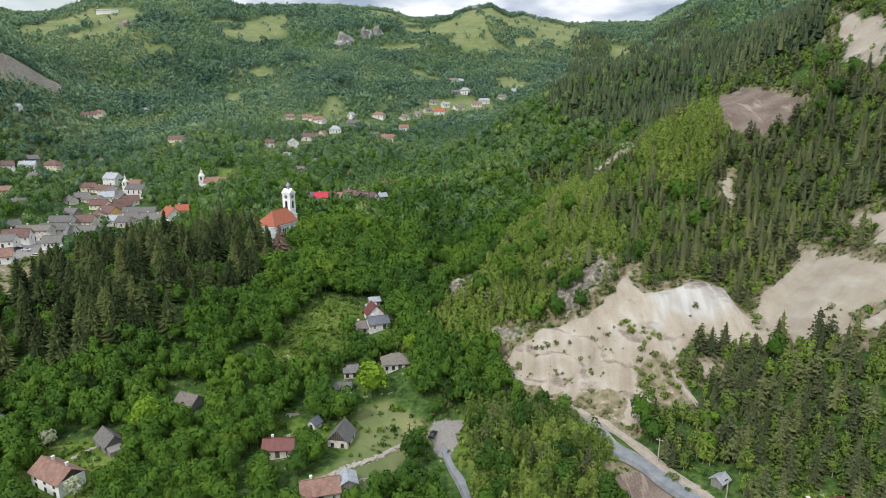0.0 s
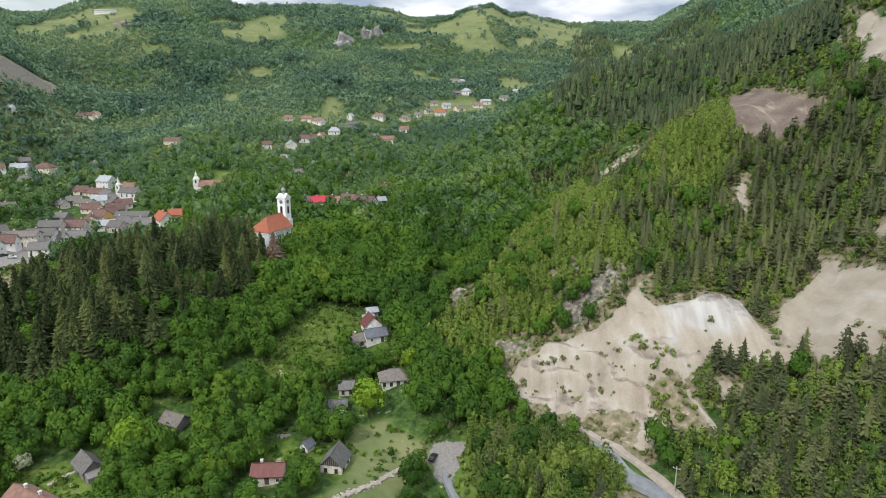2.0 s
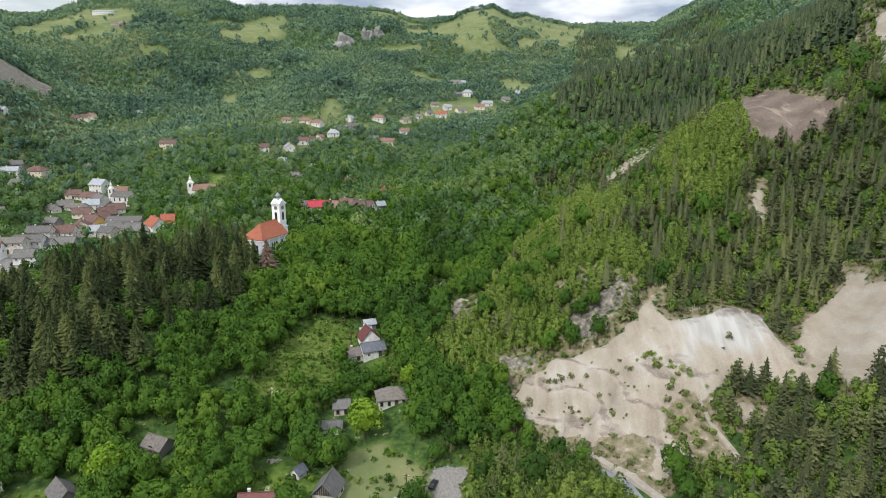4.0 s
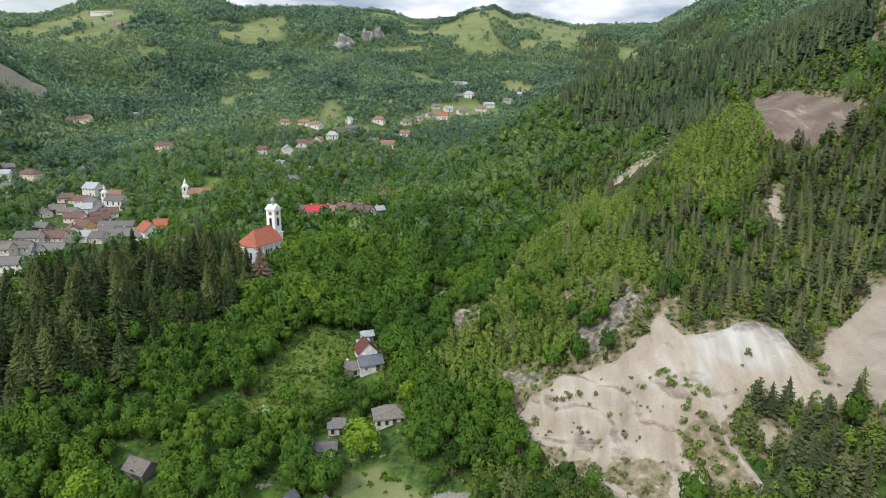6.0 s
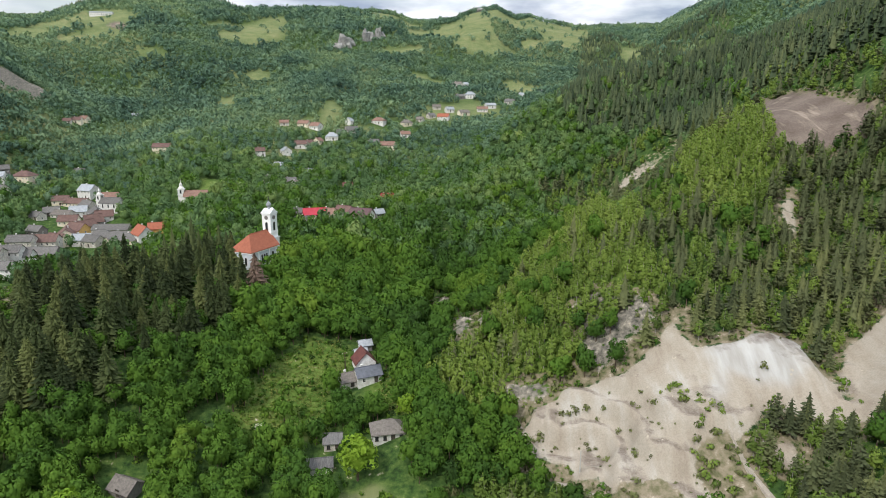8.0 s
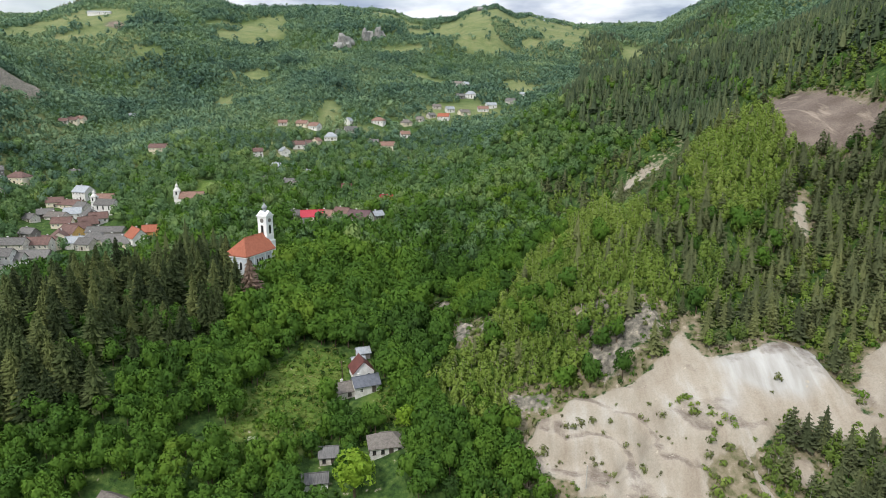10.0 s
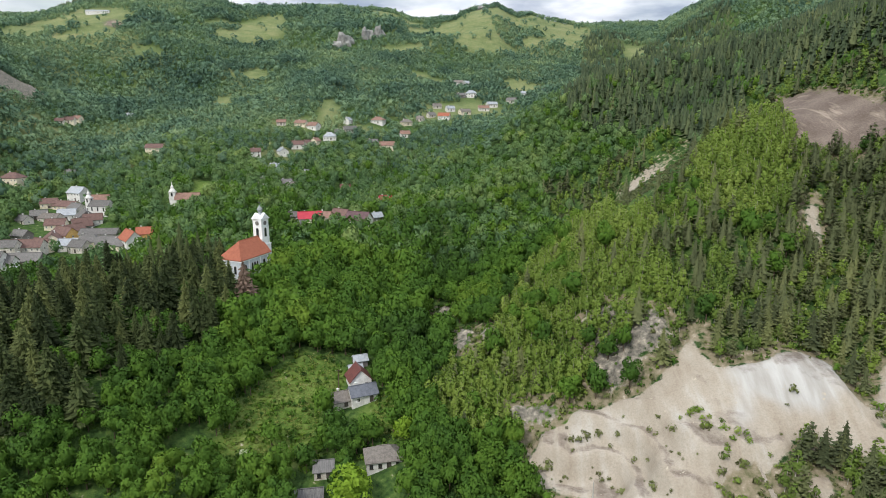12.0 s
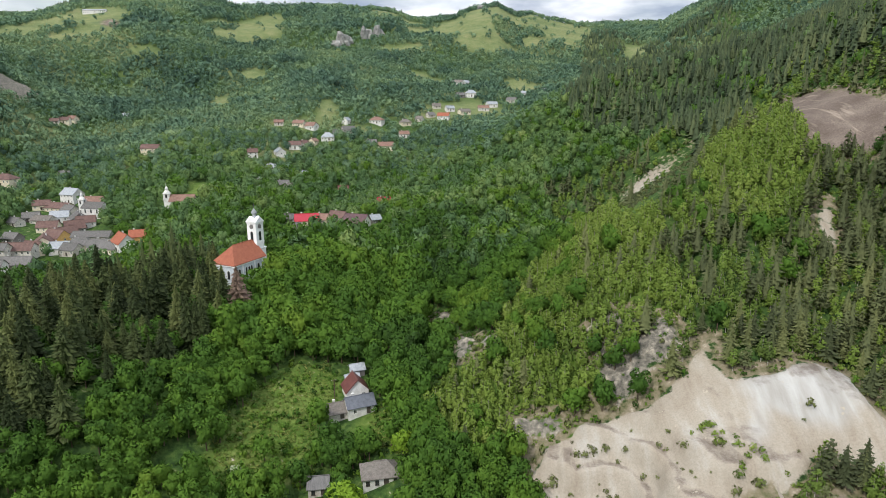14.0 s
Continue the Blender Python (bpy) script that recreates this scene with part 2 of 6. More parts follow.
WHITEWASH = surface("whitewash", (0.48, 0.465, 0.44), (0.74, 0.73, 0.71), 0.6)
LIME = surface("white_lime_plaster", (0.74, 0.75, 0.76), (0.86, 0.87, 0.88), 0.5)
OLD_PLASTER = surface("old_plaster", (0.30, 0.26, 0.22), (0.66, 0.63, 0.58), 0.8)
CREAM = surface("cream_plaster", (0.55, 0.47, 0.34), (0.74, 0.68, 0.55), 0.7)
OCHRE = surface("ochre_plaster", (0.50, 0.30, 0.10), (0.66, 0.44, 0.18), 0.7)
PALE_PLASTER = surface("pale_plaster", (0.44, 0.48, 0.53), (0.58, 0.62, 0.67), 0.5)
GREY_WOOD = surface("grey_weathered_boards", (0.10, 0.095, 0.09), (0.27, 0.255, 0.24), 1.2, streaks=(6, 6, 0.5))
DARK_WOOD = surface("dark_boards", (0.03, 0.026, 0.023), (0.10, 0.085, 0.07), 1.2, streaks=(6, 6, 0.5))
SHINGLE = surface("grey_shingles", (0.065, 0.062, 0.06), (0.175, 0.168, 0.16), 1.5, bump=0.6, depth=0.08)
BROWN_SHINGLE = surface("brown_shingles", (0.085, 0.075, 0.068), (0.20, 0.18, 0.16), 1.3, bump=0.6, depth=0.08)
TIN = surface("grey_tin", (0.17, 0.185, 0.20), (0.34, 0.365, 0.39), 0.9, rough=0.5, spec=0.5)
DARK_TIN = surface("dark_blue_tin", (0.05, 0.055, 0.07), (0.12, 0.13, 0.155), 0.9, rough=0.5, spec=0.5)
OLD_TIN = surface("weathered_dark_tin", (0.035, 0.035, 0.036), (0.16, 0.155, 0.15), 0.8, rough=0.6, spec=0.4, streaks=(5, .6, .6))
RED_TIN = surface("dark_red_tin", (0.075, 0.026, 0.023), (0.15, 0.052, 0.044), 0.9, rough=0.55, spec=0.4)
BRIGHT_RED = surface("bright_red_tin", (0.28, 0.012, 0.025), (0.40, 0.025, 0.045), 0.9, rough=0.45, spec=0.45)
ORANGE_TILE = tile_material("orange_roof_tiles", (0.23, 0.075, 0.045), (0.34, 0.118, 0.07))
CLAY_TILE = tile_material("old_clay_tiles", (0.13, 0.075, 0.058), (0.27, 0.165, 0.13))
BROWN_TILE = tile_material("brown_clay_tiles", (0.085, 0.05, 0.044), (0.17, 0.105, 0.09))
PURPLE_TILE = tile_material("dark_plum_tiles", (0.075, 0.045, 0.05), (0.14, 0.085, 0.09))
STONE = surface("rubble_stone", (0.17, 0.15, 0.13), (0.42, 0.38, 0.33), 2.0, bump=0.8, depth=0.1)
ROCK = surface("crag_rock", (0.10, 0.102, 0.10), (0.36, 0.355, 0.335), 0.12, bump=0.9, depth=0.9)
ASPHALT = surface("pale_asphalt", (0.13, 0.143, 0.157), (0.235, 0.25, 0.265), 0.4, rough=0.6, spec=0.4)
GRAVEL = surface("gravel", (0.21, 0.183, 0.15), (0.36, 0.32, 0.27), 0.5, bump=0.5, depth=0.1)
CONCRETE = surface("concrete", (0.32, 0.31, 0.29), (0.5, 0.49, 0.46), 1.0)
IRON = surface("dark_iron", (0.025, 0.025, 0.028), (0.06, 0.06, 0.065), 3, rough=0.5, spec=0.5)


def glass_material():
    m, n, l, p = material("window_glass", 0.12, 0.6)
    co = n.new("ShaderNodeTexCoord")
    t = noise_node(n, l, 2.0, 3, 0.5, co.outputs["Object"])
    l.new(ramp(n, l, t.outputs["Fac"], [(0.3, (0.012, 0.014, 0.016)), (0.7, (0.04, 0.045, 0.05))]), p.inputs["Base Color"])
    return m


GLASS = glass_material()


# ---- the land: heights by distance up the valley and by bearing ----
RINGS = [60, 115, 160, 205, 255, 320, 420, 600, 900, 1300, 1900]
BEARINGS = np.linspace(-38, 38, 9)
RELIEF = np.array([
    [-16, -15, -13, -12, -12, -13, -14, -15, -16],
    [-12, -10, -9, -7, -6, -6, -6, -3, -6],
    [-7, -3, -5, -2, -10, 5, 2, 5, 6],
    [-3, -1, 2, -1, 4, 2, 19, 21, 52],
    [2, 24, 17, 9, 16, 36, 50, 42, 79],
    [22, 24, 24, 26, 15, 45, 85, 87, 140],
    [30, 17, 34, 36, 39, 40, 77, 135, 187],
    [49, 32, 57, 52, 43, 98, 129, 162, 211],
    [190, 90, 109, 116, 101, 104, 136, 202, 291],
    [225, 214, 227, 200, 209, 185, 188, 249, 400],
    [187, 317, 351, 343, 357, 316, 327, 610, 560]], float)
KNOLLS = [  # x, y, spread, height
    (-335, 539, 38, -4.5), (-90, 307, 19, 2.9), (90, 512, 31, -4.2), (50, 477, 29, 4.8),
    (-2, 206, 12, 2.3), (11, 190, 11, -2), (141, 329, 22, 2.1), (122, 265, 18, -1.5),
    (174, 328, 22, -1.8), (13, 400, 24, -3.6), (-29, 369, 22, 4), (-87, 346, 21, -2.3),
    (164, 598, 37, 3.3), (52, 205, 13, 2.1), (-92, 219, 14, 1.7), (150, 301, 20, 1.7),
    (17, 234, 14, -1.2), (-18, 310, 19, -2.3), (-120, 279, 18, -1.7), (-92, 199, 13, -1.1),
    (-89, 169, 11, 1.5), (-90, 307, 19, 1.7), (108, 412, 14, 7), (128, 424, 14, 7),
    (33, 211, 5, 3.2), (61, 194, 6, 3), (48, 186, 7, 2.6), (43, 202, 5, -2), (67, 177, 6, -1.5), (92, 208, 8, 3.5), (97, 204, 6, 2),
    (113, 403, 12, 6), (127, 409, 12, 7), (90, 316, 11, -5), (99, 326, 10, -4.5)]
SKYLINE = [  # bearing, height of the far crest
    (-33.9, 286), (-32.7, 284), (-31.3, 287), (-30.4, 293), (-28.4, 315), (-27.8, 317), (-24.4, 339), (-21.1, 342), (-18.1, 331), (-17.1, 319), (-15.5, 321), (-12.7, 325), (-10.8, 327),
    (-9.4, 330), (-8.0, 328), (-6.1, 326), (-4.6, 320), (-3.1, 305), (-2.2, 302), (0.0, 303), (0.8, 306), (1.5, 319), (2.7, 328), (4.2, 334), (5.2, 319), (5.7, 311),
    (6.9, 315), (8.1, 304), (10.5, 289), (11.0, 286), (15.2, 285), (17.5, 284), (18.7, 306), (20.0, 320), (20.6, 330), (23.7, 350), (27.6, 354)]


def lattice(ix, iy, seed):
    h = (ix.astype(np.int64) * 374761393 + iy.astype(np.int64) * 668265263 + seed * 144665) & 0xFFFFFFFF
    h = ((h ^ (h >> 13)) * 1274126177) & 0xFFFFFFFF
    return ((h ^ (h >> 16)) & 0xFFFF) / 65535.0 * 2 - 1


def wave(x, y, size, seed=0):
    """Smooth value noise from -1 to 1, with lumps of that size."""
    u, v = np.asarray(x, float) / size, np.asarray(y, float) / size
    i, j = np.floor(u), np.floor(v)
    f, g = u - i, v - j
    f, g = f * f * (3 - 2 * f), g * g * (3 - 2 * g)
    a, b = lattice(i, j, seed), lattice(i + 1, j, seed)
    c, d = lattice(i, j + 1, seed), lattice(i + 1, j + 1, seed)
    return (a * (1 - f) + b * f) * (1 - g) + (c * (1 - f) + d * f) * g


def cubic(f):
    return (-.5 * f + f * f - .5 * f ** 3, 1 - 2.5 * f * f + 1.5 * f ** 3, .5 * f + 2 * f * f - 1.5 * f ** 3, -.5 * f * f + .5 * f ** 3)


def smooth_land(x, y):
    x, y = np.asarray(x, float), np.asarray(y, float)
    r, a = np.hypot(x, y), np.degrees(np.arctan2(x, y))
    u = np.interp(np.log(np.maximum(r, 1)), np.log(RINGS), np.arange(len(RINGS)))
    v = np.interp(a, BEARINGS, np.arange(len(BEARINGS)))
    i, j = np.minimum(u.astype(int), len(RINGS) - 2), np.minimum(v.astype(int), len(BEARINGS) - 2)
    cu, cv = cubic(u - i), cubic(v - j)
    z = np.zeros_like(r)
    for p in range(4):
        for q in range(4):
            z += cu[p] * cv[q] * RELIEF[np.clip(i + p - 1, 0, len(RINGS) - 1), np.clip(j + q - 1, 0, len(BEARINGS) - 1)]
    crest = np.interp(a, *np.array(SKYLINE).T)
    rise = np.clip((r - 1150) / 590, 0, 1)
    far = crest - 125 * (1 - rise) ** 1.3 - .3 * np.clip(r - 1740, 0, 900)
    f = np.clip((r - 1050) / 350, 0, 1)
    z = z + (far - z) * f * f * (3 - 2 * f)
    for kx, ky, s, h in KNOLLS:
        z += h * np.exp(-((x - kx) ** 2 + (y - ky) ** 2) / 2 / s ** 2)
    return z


ZONES = {  # plan outlines, metres
    "town_foot": [(-214,258), (-206,284), (-196,300), (-184,322), (-172,318), (-170,290), (-174,256), (-188,232)],
    "sapling_bank": [(70,305), (98,305), (132,386), (124,386), (104,384), (90,391), (76,350)],
    "scar_far": [(-578,1145), (-590,1187), (-571,1192), (-532,1154), (-547,1137)],
    "spoil_patch": [(80,184), (87,184), (84,177), (80,178)],
    "ledge": [(20,226), (25,227), (31,226), (31,223), (22,222)],
    "rock_east": [(11,271), (15,267), (14,258), (11,259)],
    "meadow_yard": [(-24,245), (-18,243), (-7,220), (-22,224), (-29,233)],
    "spoil": [(71,226), (71,216), (84,212), (96,217), (102,212), (102,203), (106,180), (95,190), (81,193), (73,186), (72,176), (61,166), (56,166), (44,174), (39,190), (31,200), (21,209), (27,218), (37,219), (53,217), (62,220)],
    "spoil_east": [(130,222), (130,200), (127,172), (131,162), (126,153), (120,160), (114,181), (108,181), (107,200), (114,211), (122,211)],
    "spoil_upper": [(140,212), (143,198), (146,186), (134,167), (133,182), (138,205)],
    "slab": [(164,393), (162,356), (164,304), (161,285), (154,280), (140,287), (131,290), (133,306)],
    "cliff": [(219,377), (205,335), (192,285), (185,250), (175,234), (174,255), (176,290), (185,297), (198,334)],
    "scar_low": [(121,268), (124,268), (120,258), (117,251), (114,252), (117,261)],
    "scar_road": [(90,394), (97,388), (104,386), (113,383), (124,388), (128,393), (119,392), (108,393), (98,397)],
    "crag_spur": [(44,246), (50,246), (56,237), (61,239), (64,231), (65,229), (60,226), (53,226), (49,221), (45,224), (44,233)],
    "birch_slope": [(16,256), (24,292), (40,318), (55,340), (85,411), (73,318), (71,263), (69,238), (54,239), (35,242)],
    "spoil_crest": [(76,212), (88,215), (96,216), (100,212), (103,204), (95,199), (86,201), (79,203), (72,196), (71,203)],
    "bushes_mid": [(58,208), (72,199), (74,192), (69,191), (64,193), (58,203)],
    "bushes_low": [(67,192), (72,187), (74,178), (68,174), (61,182)],
    "bushes_track": [(75,189), (79,189), (80,171), (76,170), (74,184)],
    "rock_west": [(-6,317), (1,320), (3,311), (-4,309)],
    "rock_mid": [(2,287), (8,281), (9,259), (4,261)],
    "cliff_west": [(-474,637), (-478,699), (-479,736), (-456,789), (-434,733), (-438,668), (-439,637), (-447,597)],
    "meadow_farm": [(-42,268), (-34,255), (-36,246), (-40,241), (-38,230), (-41,219), (-50,208), (-66,206), (-69,214), (-65,232), (-59,254), (-51,265)],
    "meadow_barn": [(-31,195), (-16,194), (-4,187), (-5,177), (-11,172), (-13,159), (-22,148), (-35,150), (-30,156), (-27,169)],
    "meadow_west": [(-170,205), (-158,211), (-143,207), (-126,204), (-132,199), (-142,196), (-151,190), (-155,183)],
    "meadow_house": [(-132,167), (-123,167), (-111,170), (-99,175), (-93,169), (-93,156), (-96,147), (-95,137), (-117,137), (-132,159)],
    "meadow_shed": [(-57,182), (-49,186), (-35,179), (-36,166), (-54,170)],
    "meadow_far": [(-435,1233), (-404,1364), (-350,1473), (-282,1195), (-318,1096), (-370,1111)],
    "meadow_b": [(-476,1025), (-437,1039), (-414,1005), (-414,980), (-455,1000)],
    "meadow_c": [(-292,829), (-299,886), (-282,893), (-269,827)],
    "meadow_d": [(-289,961), (-266,1001), (-247,959), (-269,932)],
    "meadow_e": [(-68,1049), (-41,1055), (1,1011), (-8,982), (-43,996)],
    "meadow_f": [(6,1207), (60,1239), (129,1225), (113,1168), (36,1156)],
    "meadow_g": [(-120,1213), (-46,1200), (-39,1160), (-94,1154)],
    "meadow_peak": [(-102,1403), (-18,1502), (22,1569), (87,1668), (252,1670), (368,1545), (289,1416), (198,1296), (121,1196), (79,1194), (38,1213), (-27,1283)],
    "meadow_h": [(154,1359), (220,1444), (322,1550), (325,1501), (294,1379), (220,1260), (175,1294)],
    "meadow_i": [(-246,1558), (-226,1710), (-177,1668), (-115,1596), (-50,1486), (-52,1367), (-114,1407), (-184,1479)],
    "meadow_j": [(-145,795), (-133,818), (-119,792), (-115,736), (-132,730)],
    "meadow_k": [(321,1283), (363,1280), (338,1183), (308,1171)],
    "meadow_l": [(-703,1070), (-771,1353), (-622,1333), (-545,1206), (-551,1151), (-656,1130), (-650,1012)],
    "meadow_m": [(-631,1069), (-586,1163), (-523,1112), (-522,1066), (-582,1027)],
    "meadow_n": [(-193,509), (-171,512), (-158,482), (-170,466)],
    "meadow_o": [(76,1001), (109,1028), (136,962), (112,898), (79,934)],
    "meadow_p": [(-33,842), (12,867), (51,881), (85,824), (33,798), (-17,777)],
    "spruce_hill": [(-182,232), (-174,252), (-170,276), (-162,302), (-143,320), (-121,342), (-104,345), (-84,297), (-78,264), (-89,245), (-94,222), (-100,209), (-109,203), (-121,204), (-133,196), (-155,203), (-165,195)],
    "spruce_ridge": [(94,600), (188,991), (282,1410), (341,1484), (359,1268), (532,1328), (339,624), (198,333), (188,322), (176,370), (170,424), (106,302), (129,458), (96,522)],
    "pine_slope": [(122,281), (154,272), (161,232), (164,216), (138,175), (136,189), (128,217), (118,202), (104,195), (101,206), (93,211), (83,210), (82,222), (91,235), (114,250)],
    "pine_low": [(89,176), (102,170), (114,150), (121,146), (105,117), (81,121), (79,143), (80,160)],
    "birch_crown": [(95,297), (160,440), (159,385), (125,277), (97,255), (82,274)],
    "birch_spur": [(17,270), (45,273), (67,254), (71,234), (58,234), (43,233), (39,216), (20,219), (3,211), (-9,238), (4,256)],
    "birch_foot": [(5,187), (15,196), (33,186), (45,161), (47,152), (40,128), (13,130), (7,154), (3,176)],
    "pit_floor": [(106,201), (113,191), (117,163), (126,153), (123,148), (112,162), (109,172), (106,177), (105,186)],
    "yard": [(49,151), (55,152), (59,144), (62,139), (61,129), (47,133), (46,143)],
    "gully_scrub": [(62,188), (72,190), (73,178), (75,166), (63,168), (64,180)],
    "foot_scrub": [(44,182), (51,183), (57,176), (54,170), (42,172)],
    "barn_yard": [(-32,170), (-25,176), (-15,180), (-14,171), (-20,164), (-25,155), (-31,157)],
    "beech_dome": [(-84,359), (-65,384), (-35,363), (-15,339), (-19,311), (-37,271), (-57,271), (-70,294)],
    "town": [(-269,344), (-274,449), (-294,491), (-303,561), (-257,528), (-218,454), (-170,411), (-160,375), (-214,367), (-193,305), (-205,277), (-215,270)],
    "village": [(-178,612), (-149,747), (-112,771), (-18,837), (9,945), (99,966), (94,662), (11,767), (-39,683), (-122,607), (-157,573)],
    "house_yard": [(-93,397), (-70,414), (-44,419), (-24,385), (-29,368), (-50,377), (-80,390)],
    "gravel_lot": [(-4,186), (7,187), (6,182), (3,174), (1,168), (-2,174), (-4,180)],
    "square": [(-240,304), (-237,324), (-231,338), (-221,344), (-201,306), (-202,285), (-206,258)],
}


def inside(name, x, y, fray=0.0):
    """Which points lie within a zone; fray: by how many metres its edge wanders."""
    x, y = np.asarray(x, float), np.asarray(y, float)
    ring = ZONES[name]
    got = np.zeros(x.shape, bool)
    (x0, y0), (x1, y1) = np.min(ring, 0) - 2 * fray, np.max(ring, 0) + 2 * fray
    box = (x > x0) & (x < x1) & (y > y0) & (y < y1)
    if not box.any():
        return got
    x, y = x[box], y[box]
    if fray:
        x, y = x + fray * wave(x, y, fray * 3, 5) + fray * .6 * wave(x, y, fray, 6), y + fray * wave(x, y, fray * 3, 7) + fray * .6 * wave(x, y, fray, 8)
    hit = np.zeros(x.shape, bool)
    for (ax, ay), (bx, by) in zip(ring, ring[1:] + ring[:1]):
        if ay != by:
            hit ^= ((ay > y) != (by > y)) & (x < (bx - ax) * (y - ay) / (by - ay) + ax)
    got[box] = hit
    return got


SAND = ("spoil", "spoil_east", "spoil_upper", "spoil_patch", "pit_floor", "scar_road", "scar_low")
EARTH = ("slab", "scar_far", "yard")
SCRUB = ("gully_scrub", "foot_scrub")
CRAG = ("cliff", "crag_spur", "rock_west", "rock_mid", "rock_east", "ledge", "cliff_west")
MEADOW = tuple(k for k in ZONES if k.startswith("meadow"))
PAVED = ("square", "gravel_lot")
BUSHY = ("bushes_mid", "bushes_low", "bushes_track")


def any_of(names, x, y, fray):
    got = np.zeros(np.shape(x), bool)
    for k in names:
        got |= inside(k, x, y, fray if np.hypot(*ZONES[k][0]) < 500 else fray * 2.5)
    return got


def softly(names, x, y, fray, by=2.2):
    """How far inside zones each point lies, from 0 to 1 over the width of the edge."""
    return sum(any_of(names, x + ox, y + oy, fray).astype(float) for ox, oy in ((0, 0), (by, 0), (-by, 0), (0, by), (0, -by))) / 5


def ground(x, y):
    """The height of the ground."""
    x, y = np.asarray(x, float), np.asarray(y, float)
    r = np.hypot(x, y)
    z = smooth_land(x, y)
    z = z + np.clip(r / 400 - .7, 0, 2) * np.clip((1720 - r) / 500, .04, 1) * (3.0 * wave(x, y, 60, 1) + 8.0 * wave(x, y, 150, 2)) + .5 * wave(x, y, 14, 3) + .18 * wave(x, y, 4, 4)
    near = (r > 120) & (r < 900)
    if near.any():
        xs, ys, zs = x[near], y[near], z[near]
        sand = softly(SAND, xs, ys, 2.0) * (1 - softly(SCRUB, xs, ys, 2.0))
        crag = softly(CRAG, xs, ys, 2.0)
        # benches and washed-out gullies on the bare spoil, broken ledges on the crags
        step = zs + 1.8 * wave(xs, ys, 16, 26) + .7 * wave(xs, ys, 5, 29)
        lower = np.clip((22 - step) / 5, 0, 1)
        gully = np.abs(wave(xs + 5 * wave(xs, ys, 9, 21), ys * .3, 4.5, 20))
        rill = np.abs(wave(xs + 3 * wave(xs, ys, 7, 27), ys * .25, 1.9, 28))
        bank = 1.15 * np.sin(step * 1.05) + 1.5 * np.abs(wave(xs, ys, 8, 30)) + .7 * np.abs(wave(xs, ys, 3.5, 31))
        zs = zs + sand * (lower * bank + (1 - .5 * lower) * 1.1 * wave(xs, ys, 11, 22) + 1.0 * gully + .45 * rill + .3 * wave(xs, ys, 2.2, 23))
        zs = zs + crag * (2.8 * np.abs(wave(xs, ys, 7, 24)) + 1.6 * np.abs(wave(xs, ys, 2.6, 25)))
        z = z.copy()
        z[near] = zs
    return z


def ground_at(x, y):
    return float(ground(np.array([x]), np.array([y]))[0])


def landscape():
    """The land as one sheet to the horizon, finest where the camera passes nearest."""
    rad = np.concatenate([np.exp(np.linspace(np.log(4), np.log(110), 34)), np.exp(np.linspace(np.log(112), np.log(330), 240)), np.exp(np.linspace(np.log(334), np.log(2300), 150)), np.linspace(2500, 4900, 9)])
    az = np.concatenate([np.linspace(-180, -46, 42)[:-1], np.linspace(-46, 46, 265), np.linspace(46, 180, 42)[1:-1]])
    A, R = np.meshgrid(np.radians(az), rad)
    X, Y = (R * np.sin(A)).ravel(), (R * np.cos(A)).ravel()
    Z = ground(X, Y)
    sand, crag = any_of(SAND, X, Y, 2.0), any_of(CRAG, X, Y, 2.0)
    fringe, close = np.zeros(X.shape, bool), np.hypot(X, Y) < 520
    for ox, oy in ((4.5, 0), (-4.5, 0), (0, 4.5), (0, -4.5), (3, 3), (-3, -3), (3, -3), (-3, 3)):
        fringe[close] |= any_of(SAND + CRAG + EARTH, X[close] + ox, Y[close] + oy, 2.0)
    n, k = len(rad), len(az)
    i, j = np.meshgrid(np.arange(n - 1), np.arange(k), indexing="ij")
    a, b = i * k + j, i * k + (j + 1) % k
    quads = np.stack([a, b, b + k, a + k], -1).reshape(-1, 4)
    me = bpy.data.meshes.new("ground")
    me.from_pydata(np.stack([X, Y, Z], 1).tolist(), [], quads[:, ::-1].tolist())
    def worn(v):
        g = v.astype(float).reshape(n, k)
        for _ in range(2):
            g[1:-1] = (g[:-2] + 2 * g[1:-1] + g[2:]) / 4
            g[:, 1:-1] = (g[:, :-2] + 2 * g[:, 1:-1] + g[:, 2:]) / 4
        return g.ravel()

    bluff = inside("cliff", X, Y, 4.0)
    masks = {"sand": sand | (bluff & (wave(X, Y, 9, 34) > -.15)), "stone": crag & ~(bluff & (wave(X, Y, 9, 34) > -.15)), "earth": any_of(EARTH, X, Y, 2.0), "scrub": any_of(SCRUB + ("town_foot",), X, Y, 2.0) | (fringe & ~sand & ~crag),
             "grass": any_of(MEADOW + ("house_yard", "barn_yard"), X, Y, 3.0) | (np.hypot(X, Y) < 100) | any_of(("birch_slope", "birch_spur", "birch_crown", "birch_foot"), X, Y, 3.0) | ((np.hypot(X, Y) > 620) & (wave(X, Y, 40, 33) > .1)), "paving": any_of(PAVED, X, Y, 1.0), "chalk": inside("spoil_crest", X, Y, 3.0), "pasture": (np.hypot(X, Y) > 560) | inside("meadow_barn", X, Y, 3.0)}
    for key, v in masks.items():
        me.attributes.new(key, "FLOAT", "POINT").data.foreach_set("value", worn(v).astype(np.float32))
    me.polygons.foreach_set("use_smooth", np.ones(len(quads), bool))
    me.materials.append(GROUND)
    return tagged(new("ground", me), "green valley slopes with bare pale spoil and meadows", "ground", kind="structure")


landscape()


# ---- trees: shapes of height or half-width 1, as arrays of corners and triangles ----
rng = np.random.default_rng(7)


